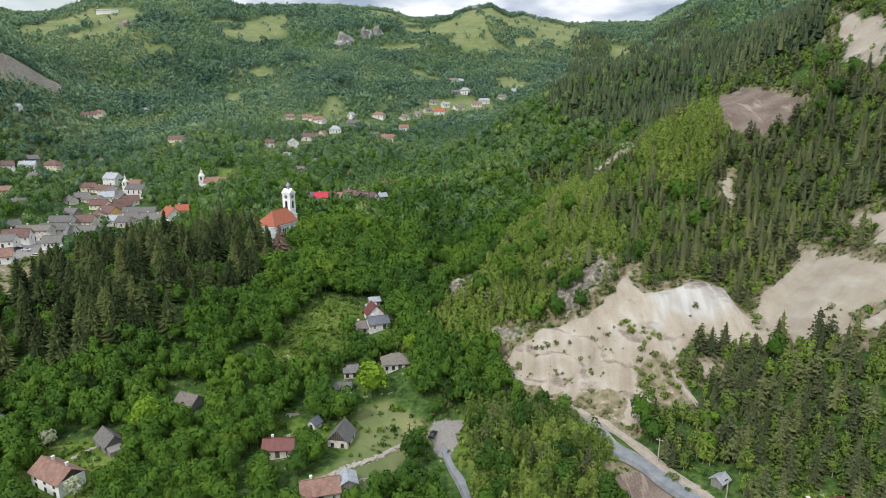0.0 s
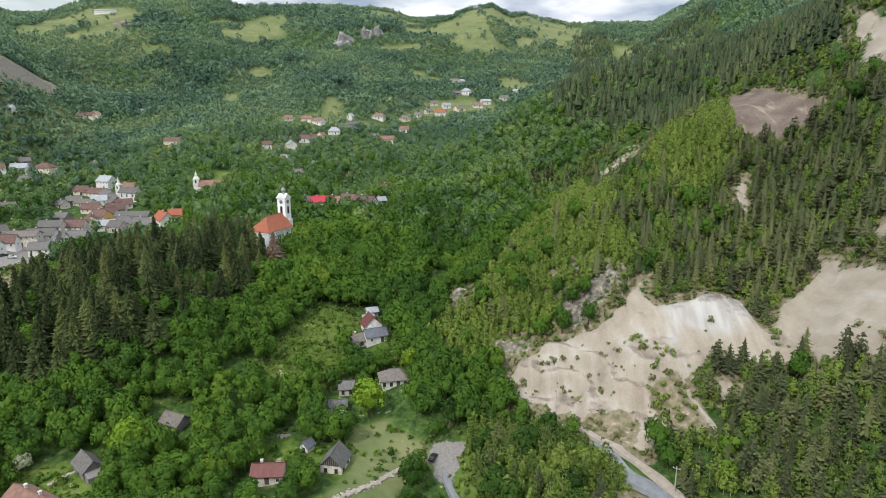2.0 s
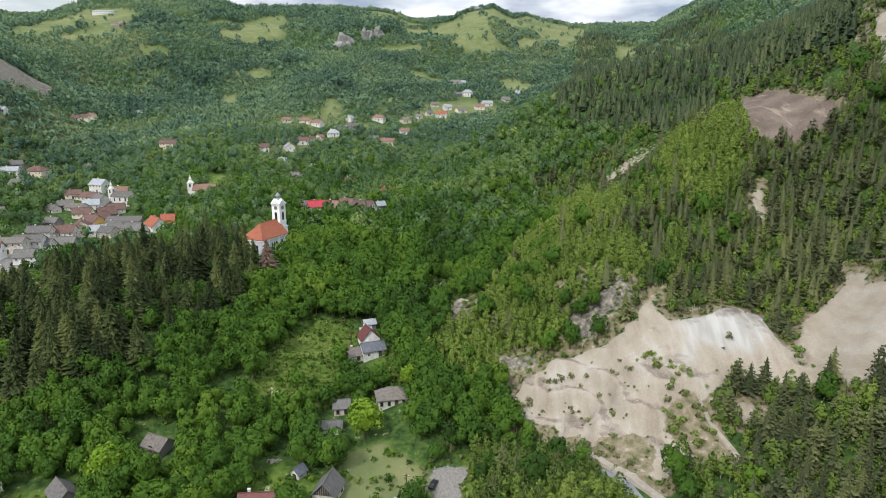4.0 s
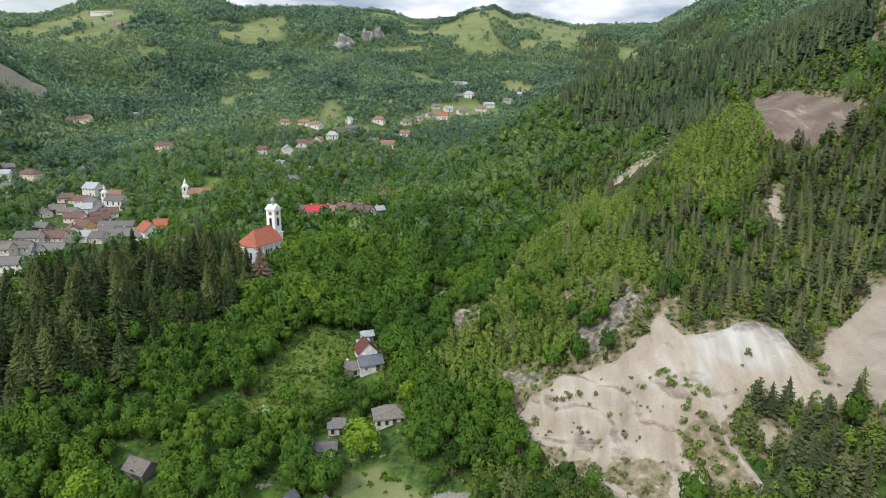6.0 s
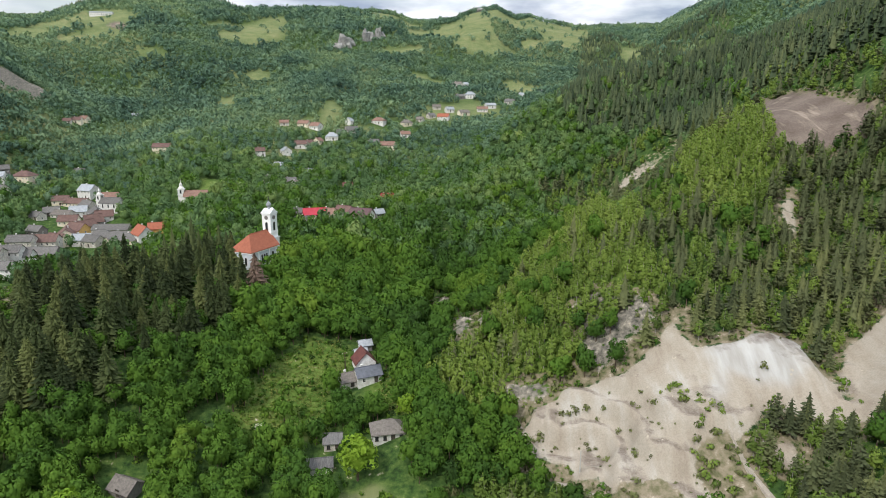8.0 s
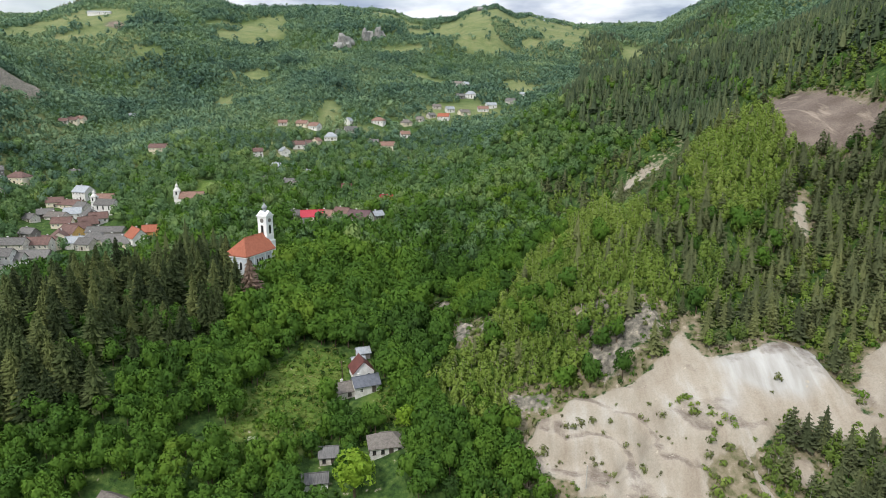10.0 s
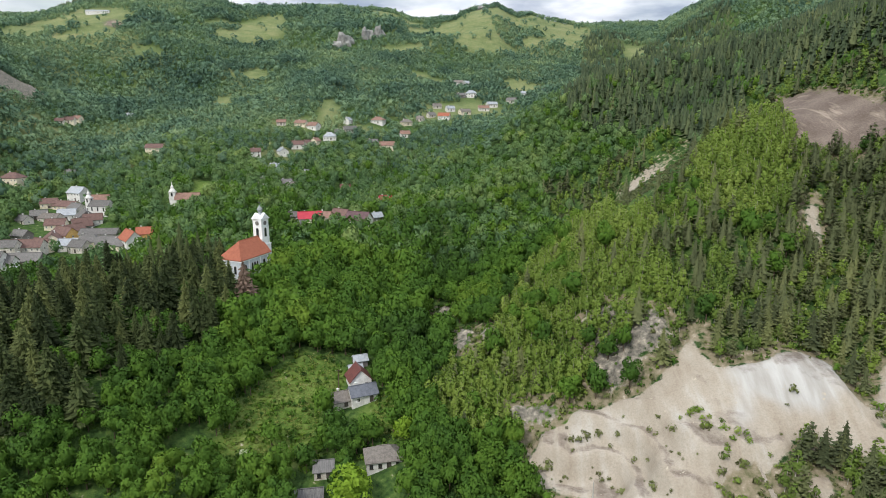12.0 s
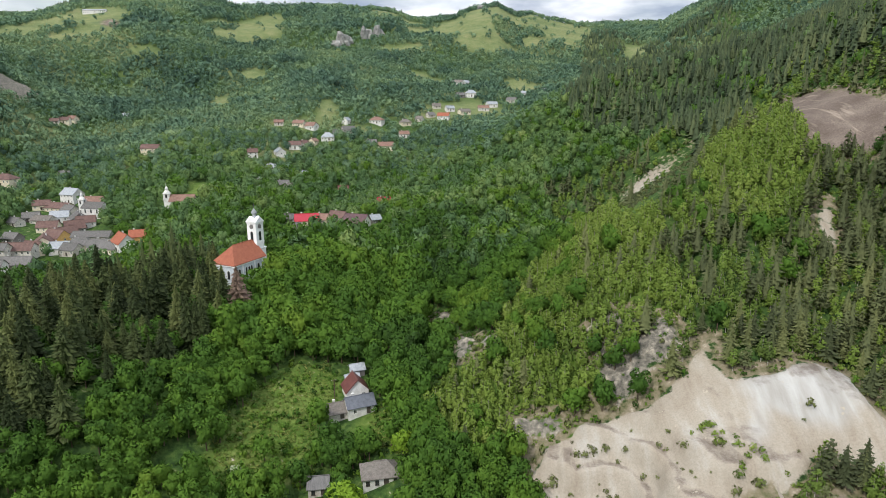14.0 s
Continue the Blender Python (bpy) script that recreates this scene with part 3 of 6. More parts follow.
def ico(level):
    bm = bmesh.new()
    bmesh.ops.create_icosphere(bm, subdivisions=level, radius=1)
    v = np.array([p.co[:] for p in bm.verts])
    f = np.array([[p.index for p in q.verts] for q in bm.faces])
    bm.free()
    return v, f


ICO1, ICO2 = ico(1), ico(2)


def joined(pieces):
    """Corners, triangles and shading normals of all pieces; a piece with no normals keeps its facets."""
    vs, fs, ns, at = [], [], [], 0
    for v, f, *n in pieces:
        vs.append(v)
        fs.append(f + at)
        ns.append(n[0] if n else np.zeros(v.shape))
        at += len(v)
    return np.concatenate(vs), np.concatenate(fs), np.concatenate(ns)


def unit(v):
    return v / np.maximum(np.linalg.norm(v, axis=-1, keepdims=True), 1e-9)


def sprays(p, nrm, size, swell=None, jitter=.55):
    """A small triangular leaf spray at each point, facing roughly outwards and lit as part of its rounded bough (swell: the way that bulges)."""
    k = len(p)
    soft = unit((nrm if swell is None else swell) + rng.normal(0, .16, (k, 3)))
    nrm = unit(nrm + rng.normal(0, jitter, (k, 3)))
    a = unit(np.cross(nrm, rng.normal(0, 1, (k, 3))))
    b = np.cross(nrm, a)
    out = []
    for q in range(3):
        t = q * 2.094 + rng.normal(0, .35, k)
        out.append(p + (np.cos(t) * size * rng.uniform(.7, 1.3, k))[:, None] * a + (np.sin(t) * size * rng.uniform(.7, 1.3, k))[:, None] * b)
    f = np.arange(3 * k).reshape(-1, 3)
    turned = np.einsum("ij,ij->i", np.cross(out[1] - out[0], out[2] - out[0]), soft) < 0
    f[turned] = f[turned][:, ::-1]
    return np.stack(out, 1).reshape(-1, 3), f, np.repeat(soft, 3, 0)


def leafy(lobes, count, size, core=.8, level=ICO1, cores=99, flat=0.0, rise=.28, jitter=.45):
    """A crown out of lobes (x, y, z, radius), covered with leaf sprays."""
    lobes = np.array(lobes)
    pieces = []
    for x, y, z, r in lobes[:cores]:
        v = level[0] * (1 + rng.normal(0, .09, (len(level[0]), 1)))
        pieces.append((v * r * core + (x, y, z), level[1], unit(level[0] + (0, 0, .2))))
    got, nr = [], []
    share = lobes[:, 3] ** 2 / (lobes[:, 3] ** 2).sum()
    while sum(map(len, got)) < count:
        k = rng.choice(len(lobes), count, p=share)
        d = unit(rng.normal(0, 1, (count, 3)))
        p = lobes[k, :3] + d * lobes[k, 3:] * rng.uniform(.86, 1.1, (count, 1))
        keep = d[:, 2] > -.55
        for q, (x, y, z, r) in enumerate(lobes):
            keep &= (k == q) | (np.linalg.norm(p - (x, y, z), axis=1) > r * .86)
        got.append(p[keep])
        nr.append(d[keep])
    out = np.concatenate(nr)[:count]
    p = np.concatenate(got)[:count]
    whole = unit((p - np.average(lobes[:, :3], 0, lobes[:, 3])) / np.ptp(p, 0))
    pieces.append(sprays(p, out * (1 - flat) + np.array((0, 0, flat)), size, out * .75 + whole * .5 + (0, 0, rise), jitter))
    return joined(pieces)


def broad_crown(count=430, size=.115, many=9, cores=3):
    """Wide rounded crown; half-width 1, from z 0.35 to about 2."""
    lobes = [(0, 0, 1.05, .62)]
    for k in range(many):
        a, e = k * 2.4 + rng.normal(0, .3), rng.uniform(-.35, 1.0)
        d = rng.uniform(.42, .62)
        lobes.append((d * math.cos(a) * math.cos(e), d * math.sin(a) * math.cos(e), 1.05 + .75 * math.sin(e), rng.uniform(.27, .42)))
    return leafy(lobes, count, size, cores=cores)


def far_crown(count=18):
    """A distant crown: a loose uneven mass of big sprays."""
    d = unit(rng.normal(0, 1, (count, 3)) + (0, 0, .45))
    return sprays(d * rng.uniform(.6, 1.0, (count, 1)) * (1, 1, .9) + (0, 0, 1.0), d, .43, d + (0, 0, .3))


def slim_crown(count=150, size=.05):
    """Slender young crown; height 1."""
    lobes = [(rng.normal(0, .018), rng.normal(0, .018), z, w) for z, w in ((.3, .12), (.44, .15), (.58, .14), (.72, .11), (.84, .075), (.94, .04))]
    lobes += [(.1 * math.cos(a), .1 * math.sin(a), rng.uniform(.3, .65), rng.uniform(.07, .1)) for a in rng.uniform(0, 6.3, 4)]
    return leafy(lobes, count, size, .72, cores=2, rise=.75)


def pine_crown(count=230, size=.05, levels=7, cores=6):
    """Loose conical crown of flat layered tufts; height 1."""
    lobes = [(0, 0, .3, .1), (0, 0, .45, .1), (0, 0, .6, .085), (0, 0, .75, .065), (0, 0, .87, .045), (0, 0, .95, .03)]
    for k in range(levels):
        f = k / levels
        for a in rng.uniform(0, 6.28, 3):
            R = (.17 - .13 * f) * rng.uniform(.6, 1.2)
            lobes.append((R * math.cos(a), R * math.sin(a), .2 + .68 * f + rng.normal(0, .03), .085 - .045 * f))
    return leafy(lobes, count, size, .75, cores=cores, flat=.55)


def fir_crown(tiers=19, arms=10, radius=.19, droop=.085, bottom=.08, lift=.0, ragged=.4, twigs=0):
    """Whorls of hanging boughs round a thin core; height 1."""
    vs, fs, ns = [], [], []
    for k in range(tiers):
        f = k / (tiers - 1)
        z0, R = bottom + (.97 - bottom) * f, radius * (1 - f) ** .8 + .01
        n = max(5, int(round(arms * (1 - .4 * f))))
        turn = rng.uniform(0, 6.3)
        for q in range(n):
            a = turn + q * 6.283 / n + rng.normal(0, .2)
            L = R * rng.uniform(1 - ragged, 1 + ragged * .6)
            z = z0 + rng.uniform(-.6, .6) * (.85 / tiers)
            c, s = math.cos(a), math.sin(a)
            w = L * (rng.uniform(.13, .24) if tiers > 10 else rng.uniform(.25, .45))
            root, tip = (0, 0, z + .035), (L * c, L * s, z - droop * (1 - f * .6) * rng.uniform(.6, 1.3) + lift * L)
            m = .6 * L
            sag = z - droop * (1 - f * .6) * .62 + lift * m
            left, right, mid = (m * c - w * s, m * s + w * c, sag - .02), (m * c + w * s, m * s - w * c, sag - .02), (m * c, m * s, sag + .012)
            at = len(vs)
            vs += [root, left, tip, right, mid]
            fs += [(at, at + 4, at + 1), (at + 1, at + 4, at + 2), (at, at + 3, at + 4), (at + 3, at + 2, at + 4)]
            ns += [(c, s, 1.2), (c - .5 * s, s + .5 * c, .85), (c, s, .9), (c + .5 * s, s - .5 * c, .85), (c, s, 1.3)]
    at = len(vs)
    ring = np.linspace(0, 5.24, 6)
    vs += [(radius * .5 * math.cos(q), radius * .5 * math.sin(q), bottom) for q in ring] + [(0, 0, 1.0)]
    ns += [(math.cos(q), math.sin(q), .3) for q in ring] + [(0, 0, 1.0)]
    fs += [(at + q, at + (q + 1) % 6, at + 6) for q in range(6)]
    shape = np.array(vs), np.array(fs), unit(np.array(ns))
    if twigs:
        f, a = rng.uniform(0, 1, twigs) ** 1.4, rng.uniform(0, 6.283, twigs)
        R = (radius * (1 - f) ** .8 + .008) * rng.uniform(.5, 1.08, twigs)
        p = np.stack([R * np.cos(a), R * np.sin(a), bottom + (.97 - bottom) * f - droop * .7 * R / radius], 1)
        shape = joined([shape, sprays(p, np.stack([np.cos(a), np.sin(a), 0 * a + .5], 1), .022)])
    return shape


def trunk_shape(top=.9, thick=.03, limbs=3, sides=6):
    pieces = []

    def limb(p, q, a, b):
        p, q = np.array(p, float), np.array(q, float)
        d = unit(q - p)
        u = unit(np.cross(d, (.3, .9, .1)))
        w = np.cross(d, u)
        t = np.linspace(0, 6.283, sides, endpoint=False)
        ringv = np.cos(t)[:, None] * u + np.sin(t)[:, None] * w
        v = np.concatenate([p + a * ringv, q + b * ringv])
        i = np.arange(sides)
        j = (i + 1) % sides
        pieces.append((v, np.concatenate([np.stack([i, j, j + sides], 1), np.stack([i, j + sides, i + sides], 1)])))

    limb((0, 0, -.06), (.01, 0, top * .5), thick, thick * .7)
    limb((.01, 0, top * .5), (0, .01, top), thick * .7, thick * .2)
    for k in range(limbs):
        a = k * 2.1 + .4
        z = top * (.45 + .13 * k)
        limb((0, 0, z), (.22 * math.cos(a) * top, .22 * math.sin(a) * top, z + .2 * top), thick * .5, thick * .12)
    return joined(pieces)


KINDS = {
    # crown shapes near, middle and far; trunk; leaf and bark
    "broad": dict(near=[broad_crown(540, .092, 11, 5) for _ in range(10)], next=[broad_crown(300, .12, 9, 4) for _ in range(8)], mid=[broad_crown(78, .19, 7, 1) for _ in range(6)], far=[far_crown() for _ in range(8)], trunk=trunk_shape(1.3, .06, 2, 5), leaf=BROAD, bark=BARK),
    "birch": dict(near=[slim_crown(140, .047) for _ in range(6)], mid=[slim_crown(50, .085) for _ in range(5)], far=[far_crown() for _ in range(4)], trunk=trunk_shape(.9, .012, 1, 5), leaf=BIRCH, bark=PALE_BARK),
    "spruce": dict(near=[fir_crown(25, 11, rng.uniform(.2, .26), .08, .07, 0, .45, 260) for _ in range(8)], mid=[fir_crown(6, 6, .27, .08, .1, 0, .45) for _ in range(6)], next=[fir_crown(12, 8, rng.uniform(.2, .26), .08, .07, 0, .45, 60) for _ in range(6)], far=[fir_crown(3, 5, .27) for _ in range(4)], trunk=trunk_shape(.95, .013, 0, 5), leaf=NEEDLE, bark=BARK),
    "pine": dict(near=[pine_crown(200) for _ in range(2)] + [fir_crown(12, 7, .24, .03, .1, .08, .45, 80) for _ in range(6)], mid=[pine_crown(60, .09, 4, 3) for _ in range(3)] + [fir_crown(6, 7, .2, .02, .1, .1, .5) for _ in range(3)], far=[fir_crown(3, 5, .22) for _ in range(4)], trunk=trunk_shape(.95, .014, 0, 5), leaf=PINE, bark=BARK),
}
for d in KINDS.values():
    d["stem"] = trunk_shape(.9, .014 if d["leaf"] != BROAD else .06, 0, 4)
SHRUBS = [leafy([(0, 0, .5, .55), (.5, .1, .4, .38), (-.35, .35, .45, .4)], 24, .26, core=.6, cores=1) for _ in range(6)]


def shape_mesh(name, shape, mat, own=0.0, tint=0.5):
    v, f, ns = shape
    me = bpy.data.meshes.new(name)
    me.from_pydata(v.tolist(), [], f.tolist())
    if np.abs(ns).max() > 0:
        me.attributes.new("custom_normal", "FLOAT_VECTOR", "POINT").data.foreach_set("vector", ns.astype(np.float32).ravel())
    me.attributes.new("tint", "FLOAT", "POINT").data.foreach_set("value", np.broadcast_to(np.float32(tint), (len(v),)).astype(np.float32).copy())
    me.attributes.new("own", "FLOAT", "POINT").data.foreach_set("value", np.full(len(v), own, np.float32))
    me.materials.append(mat)
    return me


def heap(name, shapes, mat, places, label, category):
    """Many trees as one object: places are rows of x, y, z, width, height, turn, tint."""
    vs, fs, ns, ts, at = [], [], [], [], 0
    for k, (x, y, z, w, h, turn, tint) in enumerate(places):
        v, f, q = shapes[k % len(shapes)]
        c, s = math.cos(turn), math.sin(turn)
        ns.append(np.stack([q[:, 0] * c - q[:, 1] * s, q[:, 0] * s + q[:, 1] * c, q[:, 2]], 1))
        vs.append(np.stack([(v[:, 0] * c - v[:, 1] * s) * w + x, (v[:, 0] * s + v[:, 1] * c) * w + y, v[:, 2] * h + z], 1))
        fs.append(f + at)
        ts.append(np.full(len(v), tint, np.float32))
        at += len(v)
    if not vs:
        return
    v, f = np.concatenate(vs).astype(np.float32), np.concatenate(fs).astype(np.int32)
    me = bpy.data.meshes.new(name)
    me.vertices.add(len(v))
    me.vertices.foreach_set("co", v.ravel())
    me.loops.add(f.size)
    me.loops.foreach_set("vertex_index", f.ravel())
    me.polygons.add(len(f))
    me.polygons.foreach_set("loop_start", np.arange(0, f.size, 3, dtype=np.int32))
    me.update(calc_edges=True)
    ns = np.concatenate(ns)
    if np.abs(ns).max() > 0:
        me.attributes.new("custom_normal", "FLOAT_VECTOR", "POINT").data.foreach_set("vector", ns.astype(np.float32).ravel())
    me.attributes.new("tint", "FLOAT", "POINT").data.foreach_set("value", np.concatenate(ts))
    me.attributes.new("own", "FLOAT", "POINT").data.foreach_set("value", np.zeros(len(v), np.float32))
    me.materials.append(mat)
    return tagged(new(name, me), label, category, kind="stuff")


CLEAR = []   # x, y, radius kept free of trees round buildings, roads and yards


# ---- building kit ----
def part(name, bm, mat, parent, label=""):
    """Links a bmesh as one mesh object under a thing or a part."""
    me = bpy.data.meshes.new(name)
    bmesh.ops.recalc_face_normals(bm, faces=bm.faces)
    bm.to_mesh(me)
    bm.free()
    me.materials.append(mat)
    o = new(name, me)
    o.parent = parent
    return tagged(o, label)


def shared(name, me, parent, m):
    """One more object on a mesh that alike pieces share."""
    o = new(name, me)
    o.parent = parent
    o.matrix_local = m
    return o


def hexa(bm, pts):
    """A solid from eight corners: four below, four above, both anticlockwise."""
    v = [bm.verts.new(p) for p in pts]
    for f in ((3, 2, 1, 0), (4, 5, 6, 7), (0, 1, 5, 4), (1, 2, 6, 5), (2, 3, 7, 6), (3, 0, 4, 7)):
        bm.faces.new([v[i] for i in f])


def block(bm, x0, x1, y0, y1, z0, z1, taper=0.0):
    t = taper
    hexa(bm, [(x0, y0, z0), (x1, y0, z0), (x1, y1, z0), (x0, y1, z0), (x0 + t, y0 + t, z1), (x1 - t, y0 + t, z1), (x1 - t, y1 - t, z1), (x0 + t, y1 - t, z1)])


def prism(bm, outline, a, b, axis="x"):
    """An outline in the plane across an axis, drawn out along it."""
    put = (lambda q, s: (s, q[0], q[1])) if axis == "x" else (lambda q, s: (q[0], s, q[1])) if axis == "y" else (lambda q, s: (q[0], q[1], s))
    lo, hi = [bm.verts.new(put(q, a)) for q in outline], [bm.verts.new(put(q, b)) for q in outline]
    n = len(outline)
    bm.faces.new(lo[::-1])
    bm.faces.new(hi)
    for i in range(n):
        bm.faces.new([lo[i], lo[(i + 1) % n], hi[(i + 1) % n], hi[i]])


def mesh_of(name, bm, mat):
    me = bpy.data.meshes.new(name)
    bmesh.ops.recalc_face_normals(bm, faces=bm.faces)
    bm.to_mesh(me)
    bm.free()
    me.materials.append(mat)
    return me


def frame_mesh(mat, w=1.0, h=1.35, bar=.1):
    """A window frame in the plane y = 0, facing -y, with a mullion and a transom."""
    bm = bmesh.new()
    for x0, x1, z0, z1 in ((-w / 2, -w / 2 + bar, 0, h), (w / 2 - bar, w / 2, 0, h), (-w / 2, w / 2, 0, bar), (-w / 2, w / 2, h - bar, h), (-bar * .35, bar * .35, bar, h - bar)):
        block(bm, x0, x1, -.07, .05, z0, z1)
    block(bm, -w / 2 - .1, w / 2 + .1, -.14, .05, -.09, 0)
    return mesh_of("window", bm, mat)


def pane_mesh(w=1.0, h=1.35, bar=.1):
    bm = bmesh.new()
    block(bm, -w / 2 + bar * .9, w / 2 - bar * .9, -.025, .02, bar * .9, h - bar * .9)
    return mesh_of("pane", bm, GLASS)


WINDOW, PANE = frame_mesh(WHITEWASH), pane_mesh()
WOOD_WINDOW = frame_mesh(DARK_WOOD)


def window(parent, m, frame_me=None):
    o = shared("window", frame_me or WINDOW, parent, m)
    shared("pane", PANE, o, Matrix.Identity(4))
    return o


def door_mesh():
    bm = bmesh.new()
    block(bm, -.5, .5, -.06, .04, 0, 2.05)
    block(bm, -.62, -.5, -.09, .04, 0, 2.15)
    block(bm, .5, .62, -.09, .04, 0, 2.15)
    block(bm, -.5, .5, -.09, .04, 2.05, 2.15)
    return mesh_of("door", bm, DARK_WOOD)


def chimney_mesh():
    bm = bmesh.new()
    block(bm, -.32, .32, -.32, .32, -1.2, .9)
    block(bm, -.42, .42, -.42, .42, .9, 1.05)
    block(bm, -.2, .2, -.2, .2, 1.05, 1.2)
    return mesh_of("chimney", bm, WHITEWASH)


DOOR, CHIMNEY = door_mesh(), chimney_mesh()


def gable_roof(bm, L, W, eave, rise, over, thick=.2):
    s = rise / (W / 2)
    for g in (-1, 1):
        y0, y1 = 0, g * (W / 2 + over)
        z0, z1 = eave + rise + .12, eave - over * s + .12
        x = L / 2 + over * .8
        lo = [(-x, y0, z0 - thick), (x, y0, z0 - thick), (x, y1, z1 - thick), (-x, y1, z1 - thick)]
        hi = [(p[0], p[1], p[2] + thick) for p in lo]
        hexa(bm, lo + hi)
    block(bm, -L / 2 - over * .8, L / 2 + over * .8, -.13, .13, eave + rise + .06, eave + rise + .24)


def hip_roof(bm, L, W, eave, rise, over, thick=.2, ridge=None):
    x, y, r = L / 2 + over, W / 2 + over, (L / 2 - W * .42 if ridge is None else ridge)
    r = max(r, .3)
    base = [(-x, -y, eave - .1), (x, -y, eave - .1), (x, y, eave - .1), (-x, y, eave - .1)]
    low = [bm.verts.new(p) for p in base]
    edge = [bm.verts.new((p[0], p[1], p[2] + thick)) for p in base]
    a, b = bm.verts.new((-r, 0, eave + rise)), bm.verts.new((r, 0, eave + rise))
    bm.faces.new(low[::-1])
    for i in range(4):
        bm.faces.new([low[i], low[(i + 1) % 4], edge[(i + 1) % 4], edge[i]])
    bm.faces.new([edge[0], edge[1], b, a])
    bm.faces.new([edge[2], edge[3], a, b])
    bm.faces.new([edge[1], edge[2], b])
    bm.faces.new([edge[3], edge[0], a])
    block(bm, -r, r, -.12, .12, eave + rise - .06, eave + rise + .1)


def site(name, x, y, turn, label, category, group="", z=None, sink=.3, clear=None):
    """An empty at the base of a thing that stands on the ground."""
    o = tagged(new(name), label, category, group)
    o.matrix_world = pose(x, y, (ground_at(x, y) if z is None else z) - sink, 0, 0, turn)
    if clear:
        d = math.hypot(x, y)
        CLEAR.append((x, y, clear))
        for k in (.8, 1.4) if d < 330 else (.9, 1.7):
            CLEAR.append((x - x / d * clear * k, y - y / d * clear * k, clear * (.98 - .25 * k if d < 330 else 1.05 - .2 * k)))
    return o


def house(x, y, turn, L, W, eave, rise, wall, roof, label, hip=False, storeys=1, name="house", windows=None, side=1, over=.5, door=True, chimney=1, category="house", group="houses of the village", clear=None, frame_me=None, back=False):
    """A house with its long side along its own x; the front faces its own -y."""
    far = math.hypot(x, y) > 330
    top = site(name, x, y, turn, label, category, group, clear=clear or max(L, W) * (.62 if far else .56) + 1)
    bm = bmesh.new()
    if hip:
        block(bm, -L / 2, L / 2, -W / 2, W / 2, -3, eave)
    else:
        prism(bm, [(-W / 2, -3), (W / 2, -3), (W / 2, eave), (0, eave + rise), (-W / 2, eave)], -L / 2, L / 2)
    part("wall", bm, wall, top)
    bm = bmesh.new()
    (hip_roof if hip else gable_roof)(bm, L, W, eave, rise, over)
    part("roof", bm, roof, top)
    n = windows if windows is not None else max(2, round(L / 3.2))
    for s in range(storeys):
        z = eave - 1.95 - s * (eave - 2.2) * (storeys > 1) if storeys > 1 else max(.5, eave - 2.2)
        for k in range(n):
            px = -L / 2 + L * (k + .5) / n
            if door and s == storeys - 1 and k == n // 2:
                shared("door", DOOR, top, pose(px, -W / 2 - .02, .3))
            else:
                window(top, pose(px, -W / 2 - .02, z), frame_me)
        for k in range(side):
            py = -W / 2 + W * (k + .5) / side
            window(top, pose(L / 2 + .02, py, z, 0, 0, 90), frame_me)
            window(top, pose(-L / 2 - .02, py, z, 0, 0, -90), frame_me)
    for k in range(chimney):
        shared("chimney", CHIMNEY, top, pose((-.22 + .5 * k) * L, W * .12, eave + rise * .86))
    return top


def stepped(name, pts, width, mat, label, category, lift=.3):
    """A road along a plan line: a slab with a crown, laid on the land."""
    p = [Vector((a, b, 0)) for a, b in pts]
    fine = []
    for i in range(len(p) - 1):
        a, b, c, d = p[max(i - 1, 0)], p[i], p[i + 1], p[min(i + 2, len(p) - 1)]
        n = max(2, int((c - b).length / 1.5))
        for k in range(n):
            t = k / n
            fine.append(.5 * ((2 * b) + (c - a) * t + (2 * a - 5 * b + 4 * c - d) * t * t + (3 * b - a - 3 * c + d) * t ** 3))
    fine.append(p[-1])
    bm = bmesh.new()
    rows = []
    for i, q in enumerate(fine):
        d = (fine[min(i + 1, len(fine) - 1)] - fine[max(i - 1, 0)]).normalized()
        s = Vector((d.y, -d.x, 0))
        zc = max(ground_at(q.x + s.x * k, q.y + s.y * k) for k in (-width * .4, 0, width * .4)) + lift
        ends = min(1, (i + .3) / 5, (len(fine) - .7 - i) / 5)   # each end runs out into the ground
        w = width / 2 * (1 + .12 * math.sin(i * .7)) * (.3 + .7 * ends)
        zc -= (1 - ends) * .6
        rows.append([bm.verts.new((q.x + s.x * k, q.y + s.y * k, zc + h)) for k, h in ((-w - .5, -1.2), (-w, 0), (0, .06), (w, 0), (w + .5, -1.2))])
    for a, b in zip(rows, rows[1:]):
        for k in range(4):
            bm.faces.new([a[k], a[k + 1], b[k + 1], b[k]])
    for q in fine[::2]:
        CLEAR.append((q.x, q.y, width * .62 + .6))
        CLEAR.append((q.x - q.x * .014, q.y - q.y * .014, width * .55))
    me = mesh_of(name, bm, mat)
    return tagged(new(name, me), label, category, kind="structure")


